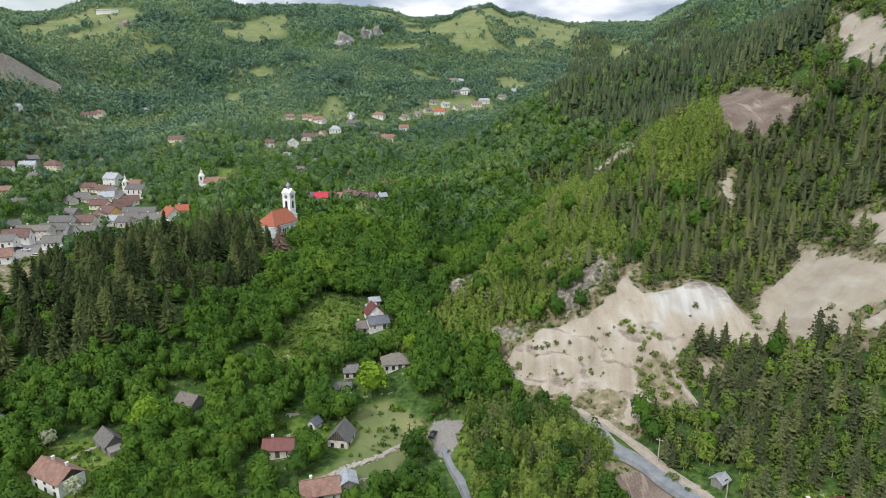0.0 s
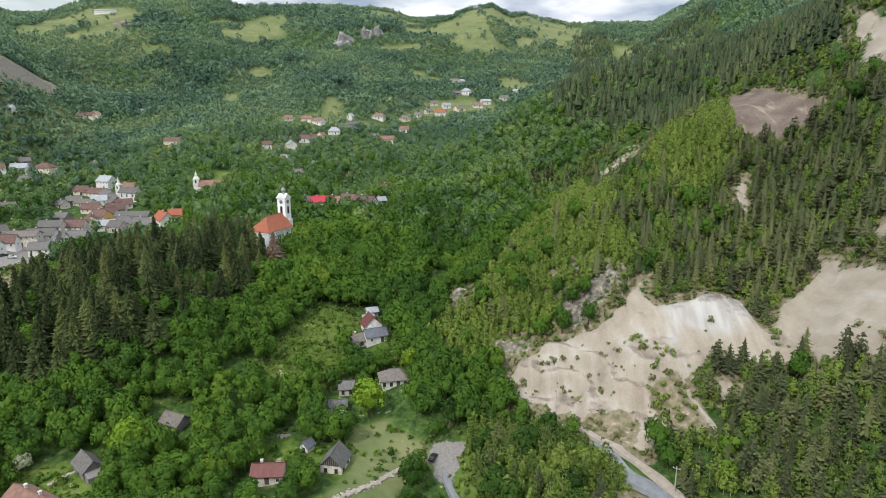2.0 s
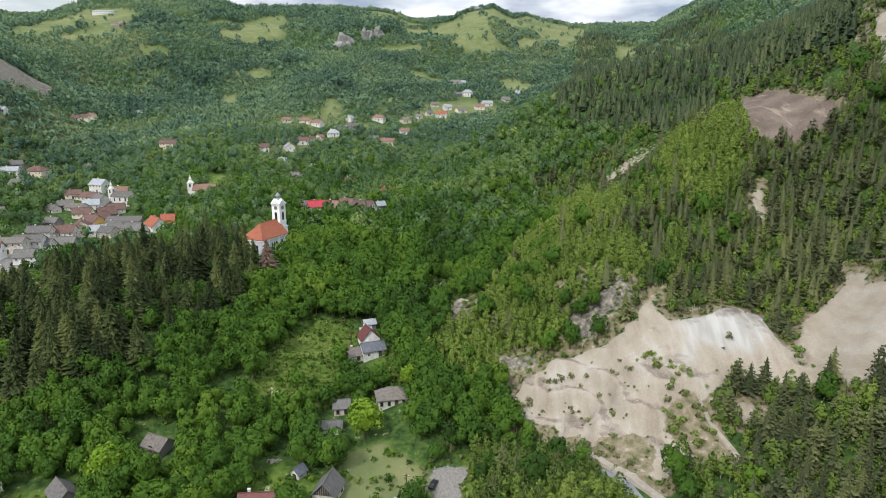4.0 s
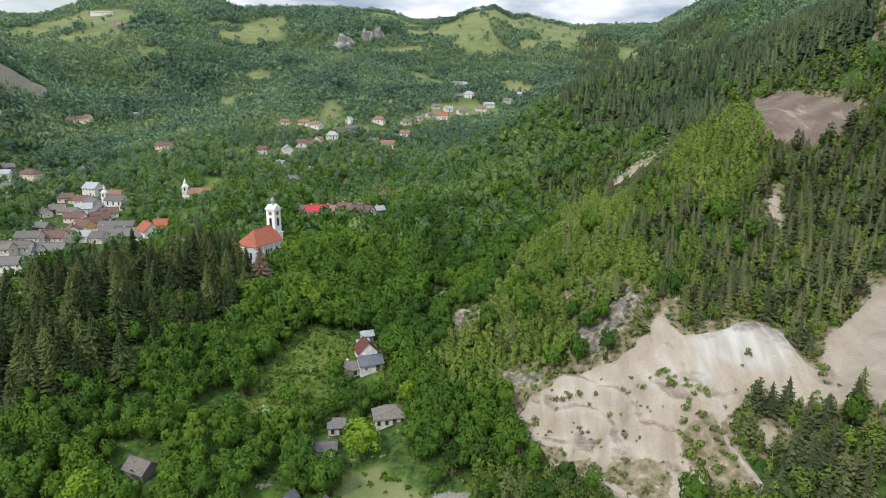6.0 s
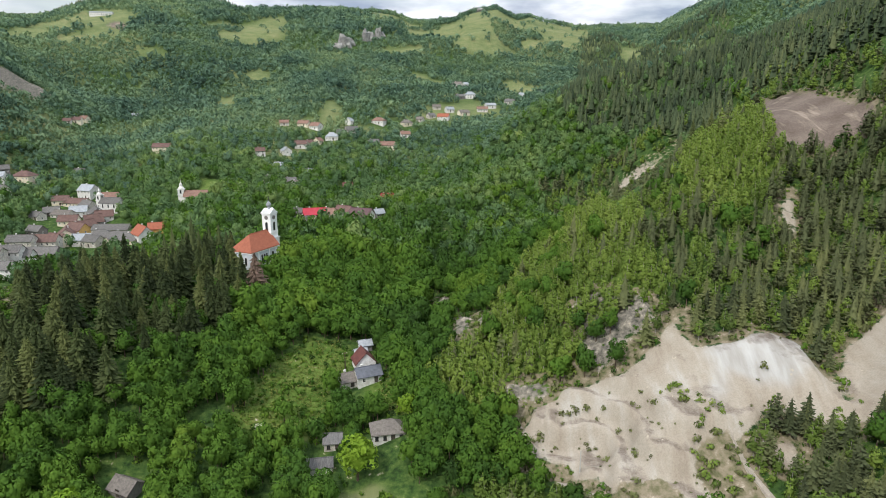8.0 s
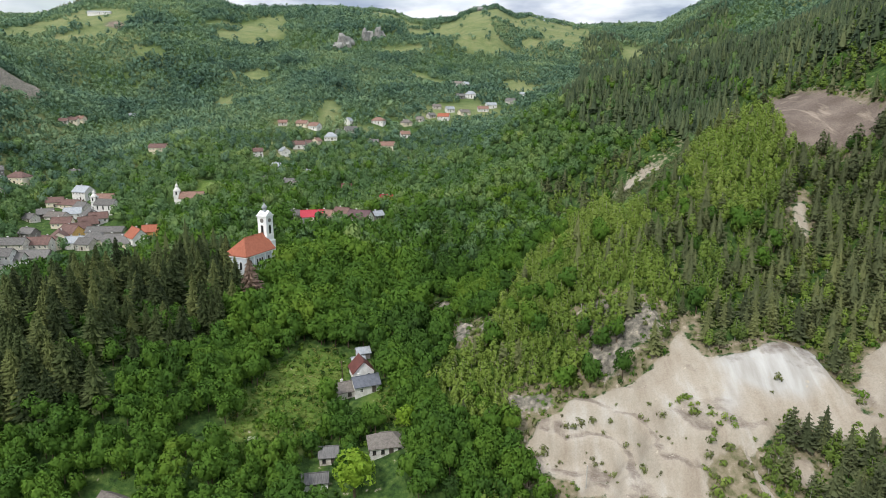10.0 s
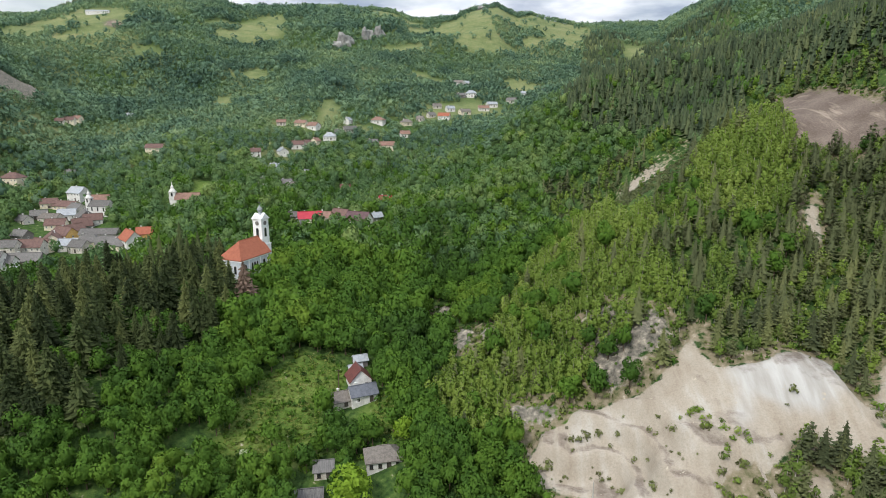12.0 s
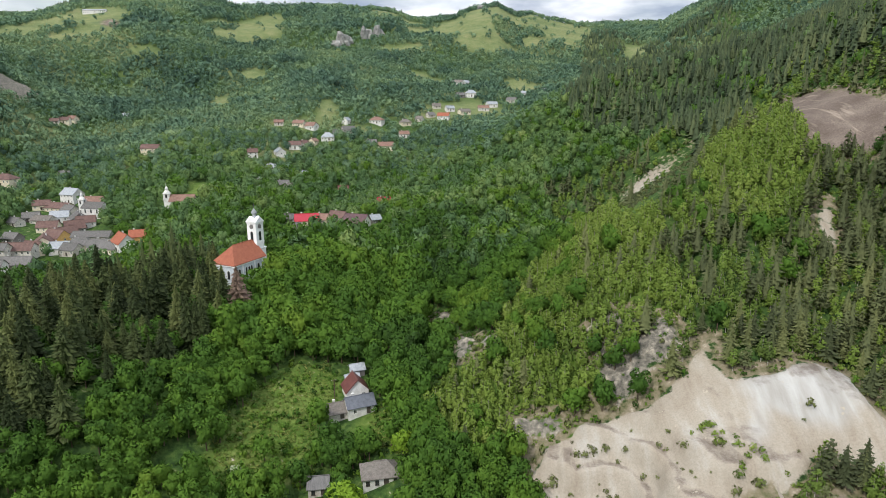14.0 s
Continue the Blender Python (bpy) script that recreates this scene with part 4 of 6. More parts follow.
# ---- roads and yards ----
stepped("road", [(42, 172), (46, 165), (48.5, 158), (53.5, 153), (58, 147), (63, 138), (66, 128), (67, 114)], 4.2, ASPHALT, "pale worn asphalt road beside the spoil heap", "road")
stepped("track", [(30, 196), (36, 186), (43, 174.5), (49.5, 166), (55, 158), (60.5, 149), (66, 139), (70, 128), (71, 116)], 2.3, GRAVEL, "rough gravel track beside the asphalt road", "track", .22)
stepped("haul_track", [(73, 189), (73, 185), (74, 179), (75.5, 172), (77, 162), (80, 150), (83, 140)], 1.3, GRAVEL, "stony track climbing through the spoil", "track", .22)
stepped("lane", [(-.3, 178), (2, 169), (5, 161), (7, 151), (9, 138), (8, 124)], 2.0, ASPHALT, "wet pale lane leaving the gravel lot", "lane")
CLEAR.extend([(px * q, py * q, 3.4) for px, py in ((0, 178), (2, 169), (4.6, 162), (6.5, 154), (8, 146)) for q in (.97, .945, .92)])
CLEAR.extend([(px * q, py * q, 4) for px, py in ((-2, 172), (3, 172), (-1, 180), (5, 182)) for q in (.98, .955)])

# ---- houses on the near slopes ----
HOMES = "houses on the near slope"

# whitewashed farmhouse with the clay roof
farmhouse = house(-106.8, 153, -28, 12.8, 7.4, 4.7, 2.5, LIME, CLAY_TILE, "white two-storey farmhouse with weathered clay tile roof", storeys=2, name="farmhouse", windows=3, side=1, over=.7, door=False, chimney=2, group=HOMES, clear=12, frame_me=WOOD_WINDOW)
bm = bmesh.new()
prism(bm, [(-3.2, 4.75), (3.2, 4.75), (0, 6.95)], 6.42, 6.5)
part("gable_boards", bm, DARK_WOOD, farmhouse, "dark boarded gable")
# grey shed with a lean-to
shed = house(-101, 169.5, -42, 8.5, 5.5, 2.6, 2.4, GREY_WOOD, SHINGLE, "grey weathered wooden shed with shingle roof", name="shed", windows=1, side=0, chimney=0, category="shed", group=HOMES, clear=8, frame_me=WOOD_WINDOW)
bm = bmesh.new()
hexa(bm, [(4.2, -2.5, -1), (7, -2.5, -1), (7, 1.5, -1), (4.2, 1.5, -1), (4.2, -2.5, 2.4), (7, -2.5, 1.7), (7, 1.5, 1.7), (4.2, 1.5, 2.4)])
part("lean_to", bm, GREY_WOOD, shed)
house(-139.5, 178, -35, 8, 6, 2.6, 2.6, GREY_WOOD, DARK_TIN, "old wooden hut with dark tin roof in the meadow", name="hut", windows=2, side=0, chimney=0, category="hut", group=HOMES, frame_me=WOOD_WINDOW)
house(-84.5, 190, -25, 7.5, 6, 1.9, 2.2, GREY_WOOD, BROWN_SHINGLE, "half-collapsed wooden hut sunk among bushes", name="hut", windows=1, side=0, chimney=0, category="hut", group=HOMES, clear=7, frame_me=WOOD_WINDOW)
house(-49, 167, 4, 8.6, 6.2, 3.0, 1.9, OLD_PLASTER, RED_TIN, "plastered cottage with dark red tin roof", name="cottage", windows=3, side=1, chimney=1, category="cottage", group=HOMES, clear=7)
house(-33, 147, 16, 10, 7, 2.8, 2.4, OLD_PLASTER, CLAY_TILE, "low cottage with orange clay roof beside the rubble bank", name="cottage", windows=3, side=1, category="cottage", group=HOMES, clear=7)
house(-26, 149.5, 105, 5.5, 4.6, 2.8, 1.2, GREY_WOOD, TIN, "small outbuilding with pale tin roof", name="outbuilding", windows=1, side=0, chimney=0, category="outbuilding", group=HOMES, clear=5, frame_me=WOOD_WINDOW)
house(-34, 213, 8, 5.2, 5.6, 2.6, 1.6, OLD_PLASTER, OLD_TIN, "small stable with dark tin roof", name="stable", windows=2, side=0, chimney=0, category="stable", group=HOMES, clear=5, frame_me=WOOD_WINDOW)
house(-36, 203, 10, 6.8, 4.8, 2.4, 1.4, WHITEWASH, OLD_TIN, "white shed with dark ribbed tin roof", name="shed", windows=1, side=0, chimney=0, category="shed", group=HOMES, clear=6, frame_me=WOOD_WINDOW)
house(-17.6, 213.5, 12, 9.6, 7.2, 2.4, 2.9, WHITEWASH, BROWN_SHINGLE, "old plastered house with grey-brown hipped roof", hip=True, name="old_house", windows=4, side=2, chimney=0, group=HOMES, clear=9, frame_me=WOOD_WINDOW)

# barn with the steep boarded gable
barn = house(-31, 171, 80, 7.5, 6.2, 2.7, 3.3, OLD_PLASTER, OLD_TIN, "old barn with white base and dark boarded gable", name="barn", windows=2, side=2, door=False, chimney=0, category="barn", group=HOMES, clear=8, frame_me=WOOD_WINDOW)
bm = bmesh.new()
prism(bm, [(-2.9, 2.7), (2.9, 2.7), (0, 5.8)], -3.84, -3.77)
gable = part("gable_boards", bm, DARK_WOOD, barn, "dark vertical gable boards")
for k in range(-4, 5):
    bm = bmesh.new()
    block(bm, -3.92, -3.84, k * .6 - .06, k * .6 + .06, 2.7, 2.7 + 3.1 * (1 - abs(k * .6) / 2.9) - .05)
    part("batten", bm, GREY_WOOD, gable)

# the farm on the knoll: a cluster of small buildings
house(-27.2, 243.6, 24, 8.5, 5.6, 3.2, 2.2, WHITEWASH, DARK_TIN, "white farm cottage with slate-blue tin roof", name="cottage", windows=2, side=1, chimney=1, category="cottage", group=HOMES, clear=8)
house(-33.2, 242.8, 24, 7.5, 6, 2.4, 2.0, OLD_PLASTER, BROWN_SHINGLE, "low farm building with worn grey roof", name="farm_building", windows=1, side=1, chimney=1, category="farm building", group=HOMES, clear=7)
house(-29.6, 252, 112, 7, 7, 3.0, 3.6, WHITEWASH, RED_TIN, "white farm house with dark red-brown roof", name="farm_house", windows=2, side=2, chimney=0, group=HOMES, clear=7)
house(-31.6, 258.3, 20, 4.4, 3.6, 2.2, 1.0, GREY_WOOD, TIN, "small shed with pale tin roof behind the farm", name="shed", windows=0, side=0, chimney=0, door=False, category="shed", group=HOMES, clear=5)
house(-30.6, 263, 20, 4.6, 4.4, 2.6, 1.2, GREY_WOOD, TIN, "wooden shed with pale tin roof on the knoll", name="shed", windows=1, side=1, chimney=0, door=False, category="shed", group=HOMES, clear=5)
house(-41, 180, 60, 3.2, 3, 2.2, 1.4, WHITEWASH, DARK_TIN, "tiny ruined outhouse with broken dark roof", name="outhouse", windows=0, side=1, chimney=0, door=False, category="outhouse", group=HOMES, clear=4, frame_me=WOOD_WINDOW)
house(88, 127, 12, 12, 8, 3, 3, GREY_WOOD, RED_TIN, "house with dark maroon tin roof under pines", name="cottage", windows=3, side=1, category="cottage", group=HOMES, clear=8)
house(71, 141, 35, 3.4, 3, 2.0, 1.0, GREY_WOOD, TIN, "small pale shack beside the track", name="shack", windows=1, side=0, chimney=0, category="shack", group=HOMES, clear=5, frame_me=WOOD_WINDOW)


# ---- the church on the hill ----
def arch(w, h, n=8):
    """Outline of a round-headed opening, x and z."""
    r = w / 2
    return [(-r, 0), (r, 0), (r, h - r)] + [(r * math.cos(a), h - r + r * math.sin(a)) for a in np.linspace(0, math.pi, n)[1:-1]] + [(-r, h - r)]


def arched_window(parent, m, w, h, trim=WHITEWASH):
    """A round-headed window: raised surround, with dark glass in it."""
    bm = bmesh.new()
    prism(bm, arch(w + .36, h + .2), -.08, .03, "y")
    o = part("window", bm, trim, parent)
    o.matrix_local = m
    bm = bmesh.new()
    prism(bm, arch(w, h), -.11, -.05, "y")
    part("pane", bm, GLASS, o)
    return o


def dome(bm, radius, profile, sides=12):
    rings = [[bm.verts.new((radius * r * math.cos(a), radius * r * math.sin(a), z)) for a in np.linspace(0, 2 * math.pi, sides, endpoint=False)] for r, z in profile]
    for a, b in zip(rings, rings[1:]):
        for i in range(sides):
            bm.faces.new([a[i], a[(i + 1) % sides], b[(i + 1) % sides], b[i]])
    bm.faces.new(rings[0][::-1])
    bm.faces.new(rings[-1])


def church():
    base = 29.4
    top = site("church", -85.6, 314.4, 67, "pale church with orange hipped roof and white bell tower", "church", z=base, sink=0)
    CLEAR.extend([(-85, 315, 11.5), (-78, 313, 5), (-80, 328, 7), (-76, 318, 6), (-82, 303, 8), (-79, 297, 5)])
    L, W, eave, rise = 18.5, 11.5, 9.6, 6.2
    bm = bmesh.new()
    block(bm, -L / 2, L / 2, -W / 2, W / 2, -6, eave)
    prism(bm, [(-W / 2, eave), (W / 2, eave), (0, eave + rise - .2)], L / 2 - .5, L / 2)
    nave = part("nave", bm, PALE_PLASTER, top, "pale blue-grey plastered nave wall")
    # roof: hipped over the choir, gabled against the tower
    bm = bmesh.new()
    x0, x1, yo, zo, hip = -L / 2 - .5, L / 2 + .3, W / 2 + .5, eave - .35, -L / 2 + 6.0
    low = [bm.verts.new((px, py, zo - .22)) for px, py in ((x0, -yo), (x1, -yo), (x1, yo), (x0, yo))]
    edge = [bm.verts.new((px, py, zo)) for px, py in ((x0, -yo), (x1, -yo), (x1, yo), (x0, yo))]
    a, b = bm.verts.new((hip, 0, eave + rise)), bm.verts.new((x1, 0, eave + rise))
    bm.faces.new(low[::-1])
    for k in range(4):
        bm.faces.new([low[k], low[(k + 1) % 4], edge[(k + 1) % 4], edge[k]])
    for f in ([edge[0], edge[1], b, a], [edge[2], edge[3], a, b], [edge[3], edge[0], a], [edge[1], edge[2], b]):
        bm.faces.new(f)
    roof = part("roof", bm, ORANGE_TILE, top)
    bm = bmesh.new()
    block(bm, hip, x1, -.14, .14, eave + rise - .06, eave + rise + .12)
    part("ridge_cap", bm, ORANGE_TILE, roof)
    bm = bmesh.new()
    for g in (-1, 1):
        y0, y1 = (-W / 2 - .3, -W / 2 - .01) if g < 0 else (W / 2 + .01, W / 2 + .3)
        block(bm, -L / 2 - .3, L / 2, y0, y1, eave - 1.1, eave - .6)
    block(bm, -L / 2 - .3, -L / 2 - .01, -W / 2 - .01, W / 2 + .01, eave - 1.1, eave - .6)
    part("cornice", bm, LIME, top)
    for px, w in ((-6.6, 1.1), (-2.6, .9), (-1.0, .9), (.6, .9), (4.8, 1.1)):
        arched_window(nave, pose(px, -W / 2 - .02, 3.3), w, 3.8)
    for px in (-8.6, -4.6, 2.6, 7.2):
        bm = bmesh.new()
        block(bm, px - .35, px + .35, -W / 2 - .16, -W / 2 - .01, -4, eave - 1.0)
        part("pilaster", bm, LIME, nave)
    for py in (-2.6, 2.6):
        arched_window(nave, pose(-L / 2 - .02, py, 3.3, 0, 0, -90), 1.2, 3.4)
    # tower
    tx, half, shaft = L / 2 + 1.9, 2.25, 23.4
    bm = bmesh.new()
    block(bm, tx - half - .5, tx + half + .5, -half - .5, half + .5, -6, 11.6)
    block(bm, tx - half, tx + half, -half, half, 11.6, shaft)
    tower = part("tower", bm, LIME, top, "white plastered bell tower")
    for z, g in ((11.6, .75), (14.2, .28), (shaft - .9, .25), (shaft - .35, .5)):
        bm = bmesh.new()
        block(bm, tx - half - g, tx + half + g, -half - g, half + g, z, z + .38)
        part("tower_cornice", bm, LIME, tower)
    for a in range(4):
        bm = bmesh.new()
        for s in (-1, 1):
            block(bm, s * (half - .28) - .3, s * (half - .28) + .3, -half - .14, -half + .02, 11.9, shaft - .4)
        o = part("corner_strip", bm, LIME, tower)
        o.matrix_local = pose(tx, 0, 0, 0, 0, 90 * a)
        arched_window(tower, pose(tx, 0, 0, 0, 0, 90 * a) @ pose(0, -half - .05, 15.2), 1.3, 3.9)
        bm = bmesh.new()
        dome(bm, .95, [(1, 0), (1, .12), (.8, .2)], 16)
        o = part("clock", bm, GREY_WOOD, tower, "round grey clock face")
        o.matrix_local = pose(tx, 0, 0, 0, 0, 90 * a) @ pose(0, -half - .04, 21.2, 90, 0, 0)
        bm = bmesh.new()
        prism(bm, [(-half - .3, shaft), (half + .3, shaft), (0, shaft + 1.9)], -half - .35, 0, "y")
        o = part("pediment", bm, LIME, tower)
        o.matrix_local = pose(tx, 0, 0, 0, 0, 90 * a)
    bm = bmesh.new()
    dome(bm, 1.0, [(1.5, shaft + .6), (1.15, shaft + 1.5), (.8, shaft + 2.2), (.75, shaft + 2.6), (1.15, shaft + 3.1), (1.25, shaft + 3.6), (.95, shaft + 4.2), (.45, shaft + 4.7), (.15, shaft + 5.3)])
    cap = part("cap", bm, TIN, tower, "small grey metal onion cap")
    bm = bmesh.new()
    block(bm, tx - .09, tx + .09, -.09, .09, shaft + 5.2, shaft + 7.6)
    block(bm, tx - .09, tx + .09, -.7, .7, shaft + 6.5, shaft + 6.7)
    part("cross", bm, IRON, cap)
    for o in (cap,):
        o.matrix_local = pose(tx, 0, 0)
    for o in cap.children:
        o.matrix_local = pose(-tx, 0, 0)


church()


def small_church(x, y, turn, base, label, nave_roof, height=13.0, half=2.0):
    top = site("church", x, y, turn, label, "church", z=base, sink=0, clear=9)
    bm = bmesh.new()
    block(bm, -half, half, -half, half, -4, height)
    tower = part("tower", bm, WHITEWASH, top, "white plastered tower")
    for z in (height * .62, height - .2):
        bm = bmesh.new()
        block(bm, -half - .3, half + .3, -half - .3, half + .3, z, z + .35)
        part("tower_cornice", bm, WHITEWASH, tower)
    for a in range(4):
        arched_window(tower, pose(0, 0, 0, 0, 0, 90 * a) @ pose(0, -half - .03, height * .7), 1.0, 2.4)
    bm = bmesh.new()
    dome(bm, half, [(1.15, height), (1.0, height + .9), (.62, height + 1.7), (.45, height + 2.3), (.55, height + 2.8), (.42, height + 3.6), (.12, height + 4.4), (.05, height + 6.2)])
    part("cap", bm, WHITEWASH, tower)
    bm = bmesh.new()
    prism(bm, [(-4, -4), (4, -4), (4, 5), (0, 8.4), (-4, 5)], half + .02, half + 15)
    nave = part("nave", bm, WHITEWASH, top)
    bm = bmesh.new()
    gable_roof(bm, 15, 8, 5, 3.5, .4)
    o = part("roof", bm, nave_roof, top)
    o.matrix_local = pose(half + 7.5, 0, 0)
    for k in range(3):
        arched_window(nave, pose(half + 3 + 4.4 * k, -4.02, 1.6), 1.0, 2.6)


small_church(-178, 458, 8, 36, "small white church with domed tower among trees", CLAY_TILE, 9.5, 1.9)
CLEAR.extend([(-170, 452, 8), (-163, 456, 8), (-166, 446, 6)])
small_church(-247, 482, -10, 28, "white town church tower with pointed cap", SHINGLE, 10.0, 1.8)


def crag(x, y, w, h, seed, label):
    """A standing rock: an uneven spire, split and ledged."""
    v = ICO2[0] * (1, .8, 1)
    k = 1 + .45 * np.array([noise.noise(Vector(p) * 1.7 + Vector((seed, 0, 0))) for p in v])[:, None] + .42 * np.array([noise.noise(Vector(p) * 5 + Vector((0, seed, 0))) for p in v])[:, None]
    v = v * k * (w, w, h * .85) + (0, 0, h * .22)
    me = bpy.data.meshes.new("crag")
    me.from_pydata(v.tolist(), [], ICO2[1].tolist())
    me.materials.append(ROCK)
    o = tagged(new("crag", me), label, "rock", "crags on the far hill")
    o.location = (x, y, ground_at(x, y))
    d = math.hypot(x, y)
    CLEAR.extend([(x - x / d * q, y - y / d * q, w * .9) for q in (0, 12)])


for x, y, w, h, seed in ((-184, 1196, 10, 19, 2), (-176, 1190, 9, 14, 3), (-170, 1204, 7, 10, 11), (-190, 1178, 11, 8, 12), (-150, 1240, 7, 18, 4), (-141, 1246, 8, 15, 5), (-128, 1262, 7, 17, 6), (-121, 1268, 6, 10, 13), (80, 1640, 13, 8, 8), (112, 1650, 12, 7, 9)):
    crag(x, y, w, h, seed, "pale grey rock spire on the wooded hill")

# ---- village and town ----
house(-165, 598, 20, 8, 7, 5, 2.6, WHITEWASH, BROWN_TILE, "white two-storey village house with red-brown roof", storeys=2)
house(-147, 617, -60, 11, 8, 4, 3, WHITEWASH, TIN, "white village house with grey-blue tin roof")
house(-139, 641, 10, 11, 8, 4, 3, WHITEWASH, BROWN_TILE, "white village house with dark red tiled roof")
house(-132, 647, 60, 8, 7, 3.4, 2.6, OLD_PLASTER, BROWN_TILE, "plastered village house with brown roof")
house(-125, 655, 70, 8, 7, 3.4, 2.6, CREAM, CLAY_TILE, "cream village house with clay roof")
house(-114, 669, 5, 12, 10, 3.6, 4, WHITEWASH, TIN, "village house with broad grey hipped roof", hip=True)
house(-170, 706, 10, 9, 7, 3, 2.4, OLD_PLASTER, CLAY_TILE, "low village house with faded clay roof")
house(-150, 708, -15, 12, 7, 3.4, 2.6, CREAM, CLAY_TILE, "long village house with red clay roof")
house(-136, 702, -30, 12, 8, 4, 3, WHITEWASH, CLAY_TILE, "white village house with red clay roof")
house(-106, 733, 70, 8, 7, 4, 3, WHITEWASH, TIN, "white house with pale tin gable roof")
house(-100, 706, 25, 13, 8, 3.4, 3, OLD_PLASTER, SHINGLE, "plastered house with grey shingle roof")
house(-108, 689, -10, 8, 6, 3, 2.4, WHITEWASH, SHINGLE, "small white house with grey roof")
house(-76, 752, -15, 14, 10, 3.6, 3.6, WHITEWASH, CLAY_TILE, "white house with pinkish hipped roof", hip=True)
house(-46, 764, 30, 11, 9, 3.4, 3.4, CREAM, BROWN_SHINGLE, "cream house with pale hipped roof", hip=True)
house(-45, 724, 15, 10, 8, 4, 3, WHITEWASH, CLAY_TILE, "white house with orange-brown roof")
house(-73, 669, 5, 11, 7, 3, 2.6, GREY_WOOD, SHINGLE, "grey wooden barn with shingle roof")
house(-58, 660, 12, 14, 9, 3.8, 3.2, CREAM, CLAY_TILE, "cream house with orange clay roof")
house(-4, 787, -12, 13, 9, 4, 3.2, WHITEWASH, ORANGE_TILE, "white house with bright orange-red roof")
house(3, 825, 20, 10, 8, 3.6, 2.8, WHITEWASH, TIN, "white house with pale tin roof")
house(20, 814, 25, 13, 9, 3.4, 2.8, CREAM, BROWN_SHINGLE, "cream house with tan roof")
house(31, 903, -10, 14, 10, 5, 4, WHITEWASH, TIN, "white house with grey hipped roof on the hill", hip=True, storeys=2)
house(17, 898, 25, 11, 8, 3.4, 2.8, GREY_WOOD, SHINGLE, "dark wooden barn beside the white house")
house(15, 990, -10, 14, 9, 4, 3, WHITEWASH, BROWN_SHINGLE, "pale house high on the green slope")
house(27, 989, 40, 9, 8, 3.6, 2.8, WHITEWASH, TIN, "small pale house high on the slope")
house(55, 856, 15, 13, 9, 4, 2.6, WHITEWASH, TIN, "white house with light grey tin roof")
house(44, 838, 5, 13, 8, 3.6, 2.8, WHITEWASH, CLAY_TILE, "white house with faded pink roof")
house(81, 869, -25, 12, 9, 3.6, 3, OLD_PLASTER, SHINGLE, "grey plastered house with dark roof")
house(99, 893, 10, 8, 8, 4, 2.4, WHITEWASH, TIN, "small white house with pale roof")
house(95, 798, 30, 10, 8, 3.4, 2.6, CREAM, CLAY_TILE, "cream house with pinkish roof")
house(128, 905, 0, 7, 6, 3, 2.4, WHITEWASH, TIN, "tiny white house at the forest edge")
house(-13, 838, 10, 10, 8, 3, 2.6, OLD_PLASTER, BROWN_SHINGLE, "pale weathered house among blossoming trees")
house(-19, 796, 30, 9, 7, 3, 2.6, OLD_PLASTER, SHINGLE, "grey weathered house among orchards")
house(-31, 781, -20, 8, 7, 3, 2.6, OLD_PLASTER, BROWN_SHINGLE, "weathered house among orchards")
house(-42, 476, 20, 9, 7, 3, 2.6, CREAM, BRIGHT_RED, "cottage with bright red metal roof in the trees")
house(-50, 404, -18, 13, 9, 4, 4, WHITEWASH, PURPLE_TILE, "white house with dark plum tiled roof")
house(-63, 422, -25, 10, 8, 3, 3, OLD_PLASTER, BROWN_TILE, "old house with brown roof beside the white house")
house(-80, 415, 12, 13, 8, 3, 3.2, CREAM, BRIGHT_RED, "cream house with bright red metal roof")
house(-72, 418, -20, 9, 7, 3, 2.6, CREAM, CLAY_TILE, "low annex with faded clay roof")
house(-112, 555, 20, 7, 6, 2.8, 2.2, WHITEWASH, TIN, "small white shed in the orchard")
house(-135, 516, -20, 8, 6, 2.8, 2.4, OLD_PLASTER, SHINGLE, "grey shed in the orchard")
house(-119, 515, 15, 9, 7, 2.8, 2.6, GREY_WOOD, SHINGLE, "old wooden barn in the orchard")
house(-113, 509, 60, 7, 6, 2.6, 2.2, OLD_PLASTER, BROWN_SHINGLE, "weathered hut in the orchard")
house(-75, 513, 10, 7, 6, 2.8, 2.4, CREAM, RED_TIN, "small cottage with red roof in the trees")
house(-141, 570, -20, 9, 7, 2.8, 2.4, GREY_WOOD, TIN, "wooden shed with grey tin roof")
house(-41, 414, 35, 6, 5, 2.6, 2.2, GREY_WOOD, TIN, "small grey wooden shed in the yard")
house(-90, 416, 0, 5, 5, 3, 2.4, GREY_WOOD, SHINGLE, "small grey wooden hut")
house(-82, 398, 15, 5, 5, 2.6, 2.4, WHITEWASH, SHINGLE, "small white hut beside the church")
house(-335, 536, -8, 15, 11, 5, 4, CREAM, BROWN_TILE, "large cream house with brown hipped roof", hip=True)
house(-344, 517, 15, 12, 9, 4, 3, WHITEWASH, TIN, "white house with pale grey roof")
house(-348, 497, 30, 11, 8, 4, 3, WHITEWASH, BROWN_TILE, "white house with brown roof")
house(-352, 536, 40, 9, 7, 3.4, 3, GREY_WOOD, SHINGLE, "dark wooden house with gabled roof")
house(-325, 494, -15, 9, 7, 3.4, 3, OLD_PLASTER, SHINGLE, "grey plastered house with shingle roof")
house(-315, 442, 20, 12, 8, 3.4, 3, CREAM, CLAY_TILE, "cream house with red-brown roof")
house(-289, 420, 15, 9, 7, 3, 2.8, OLD_PLASTER, SHINGLE, "old house with grey shingle roof")
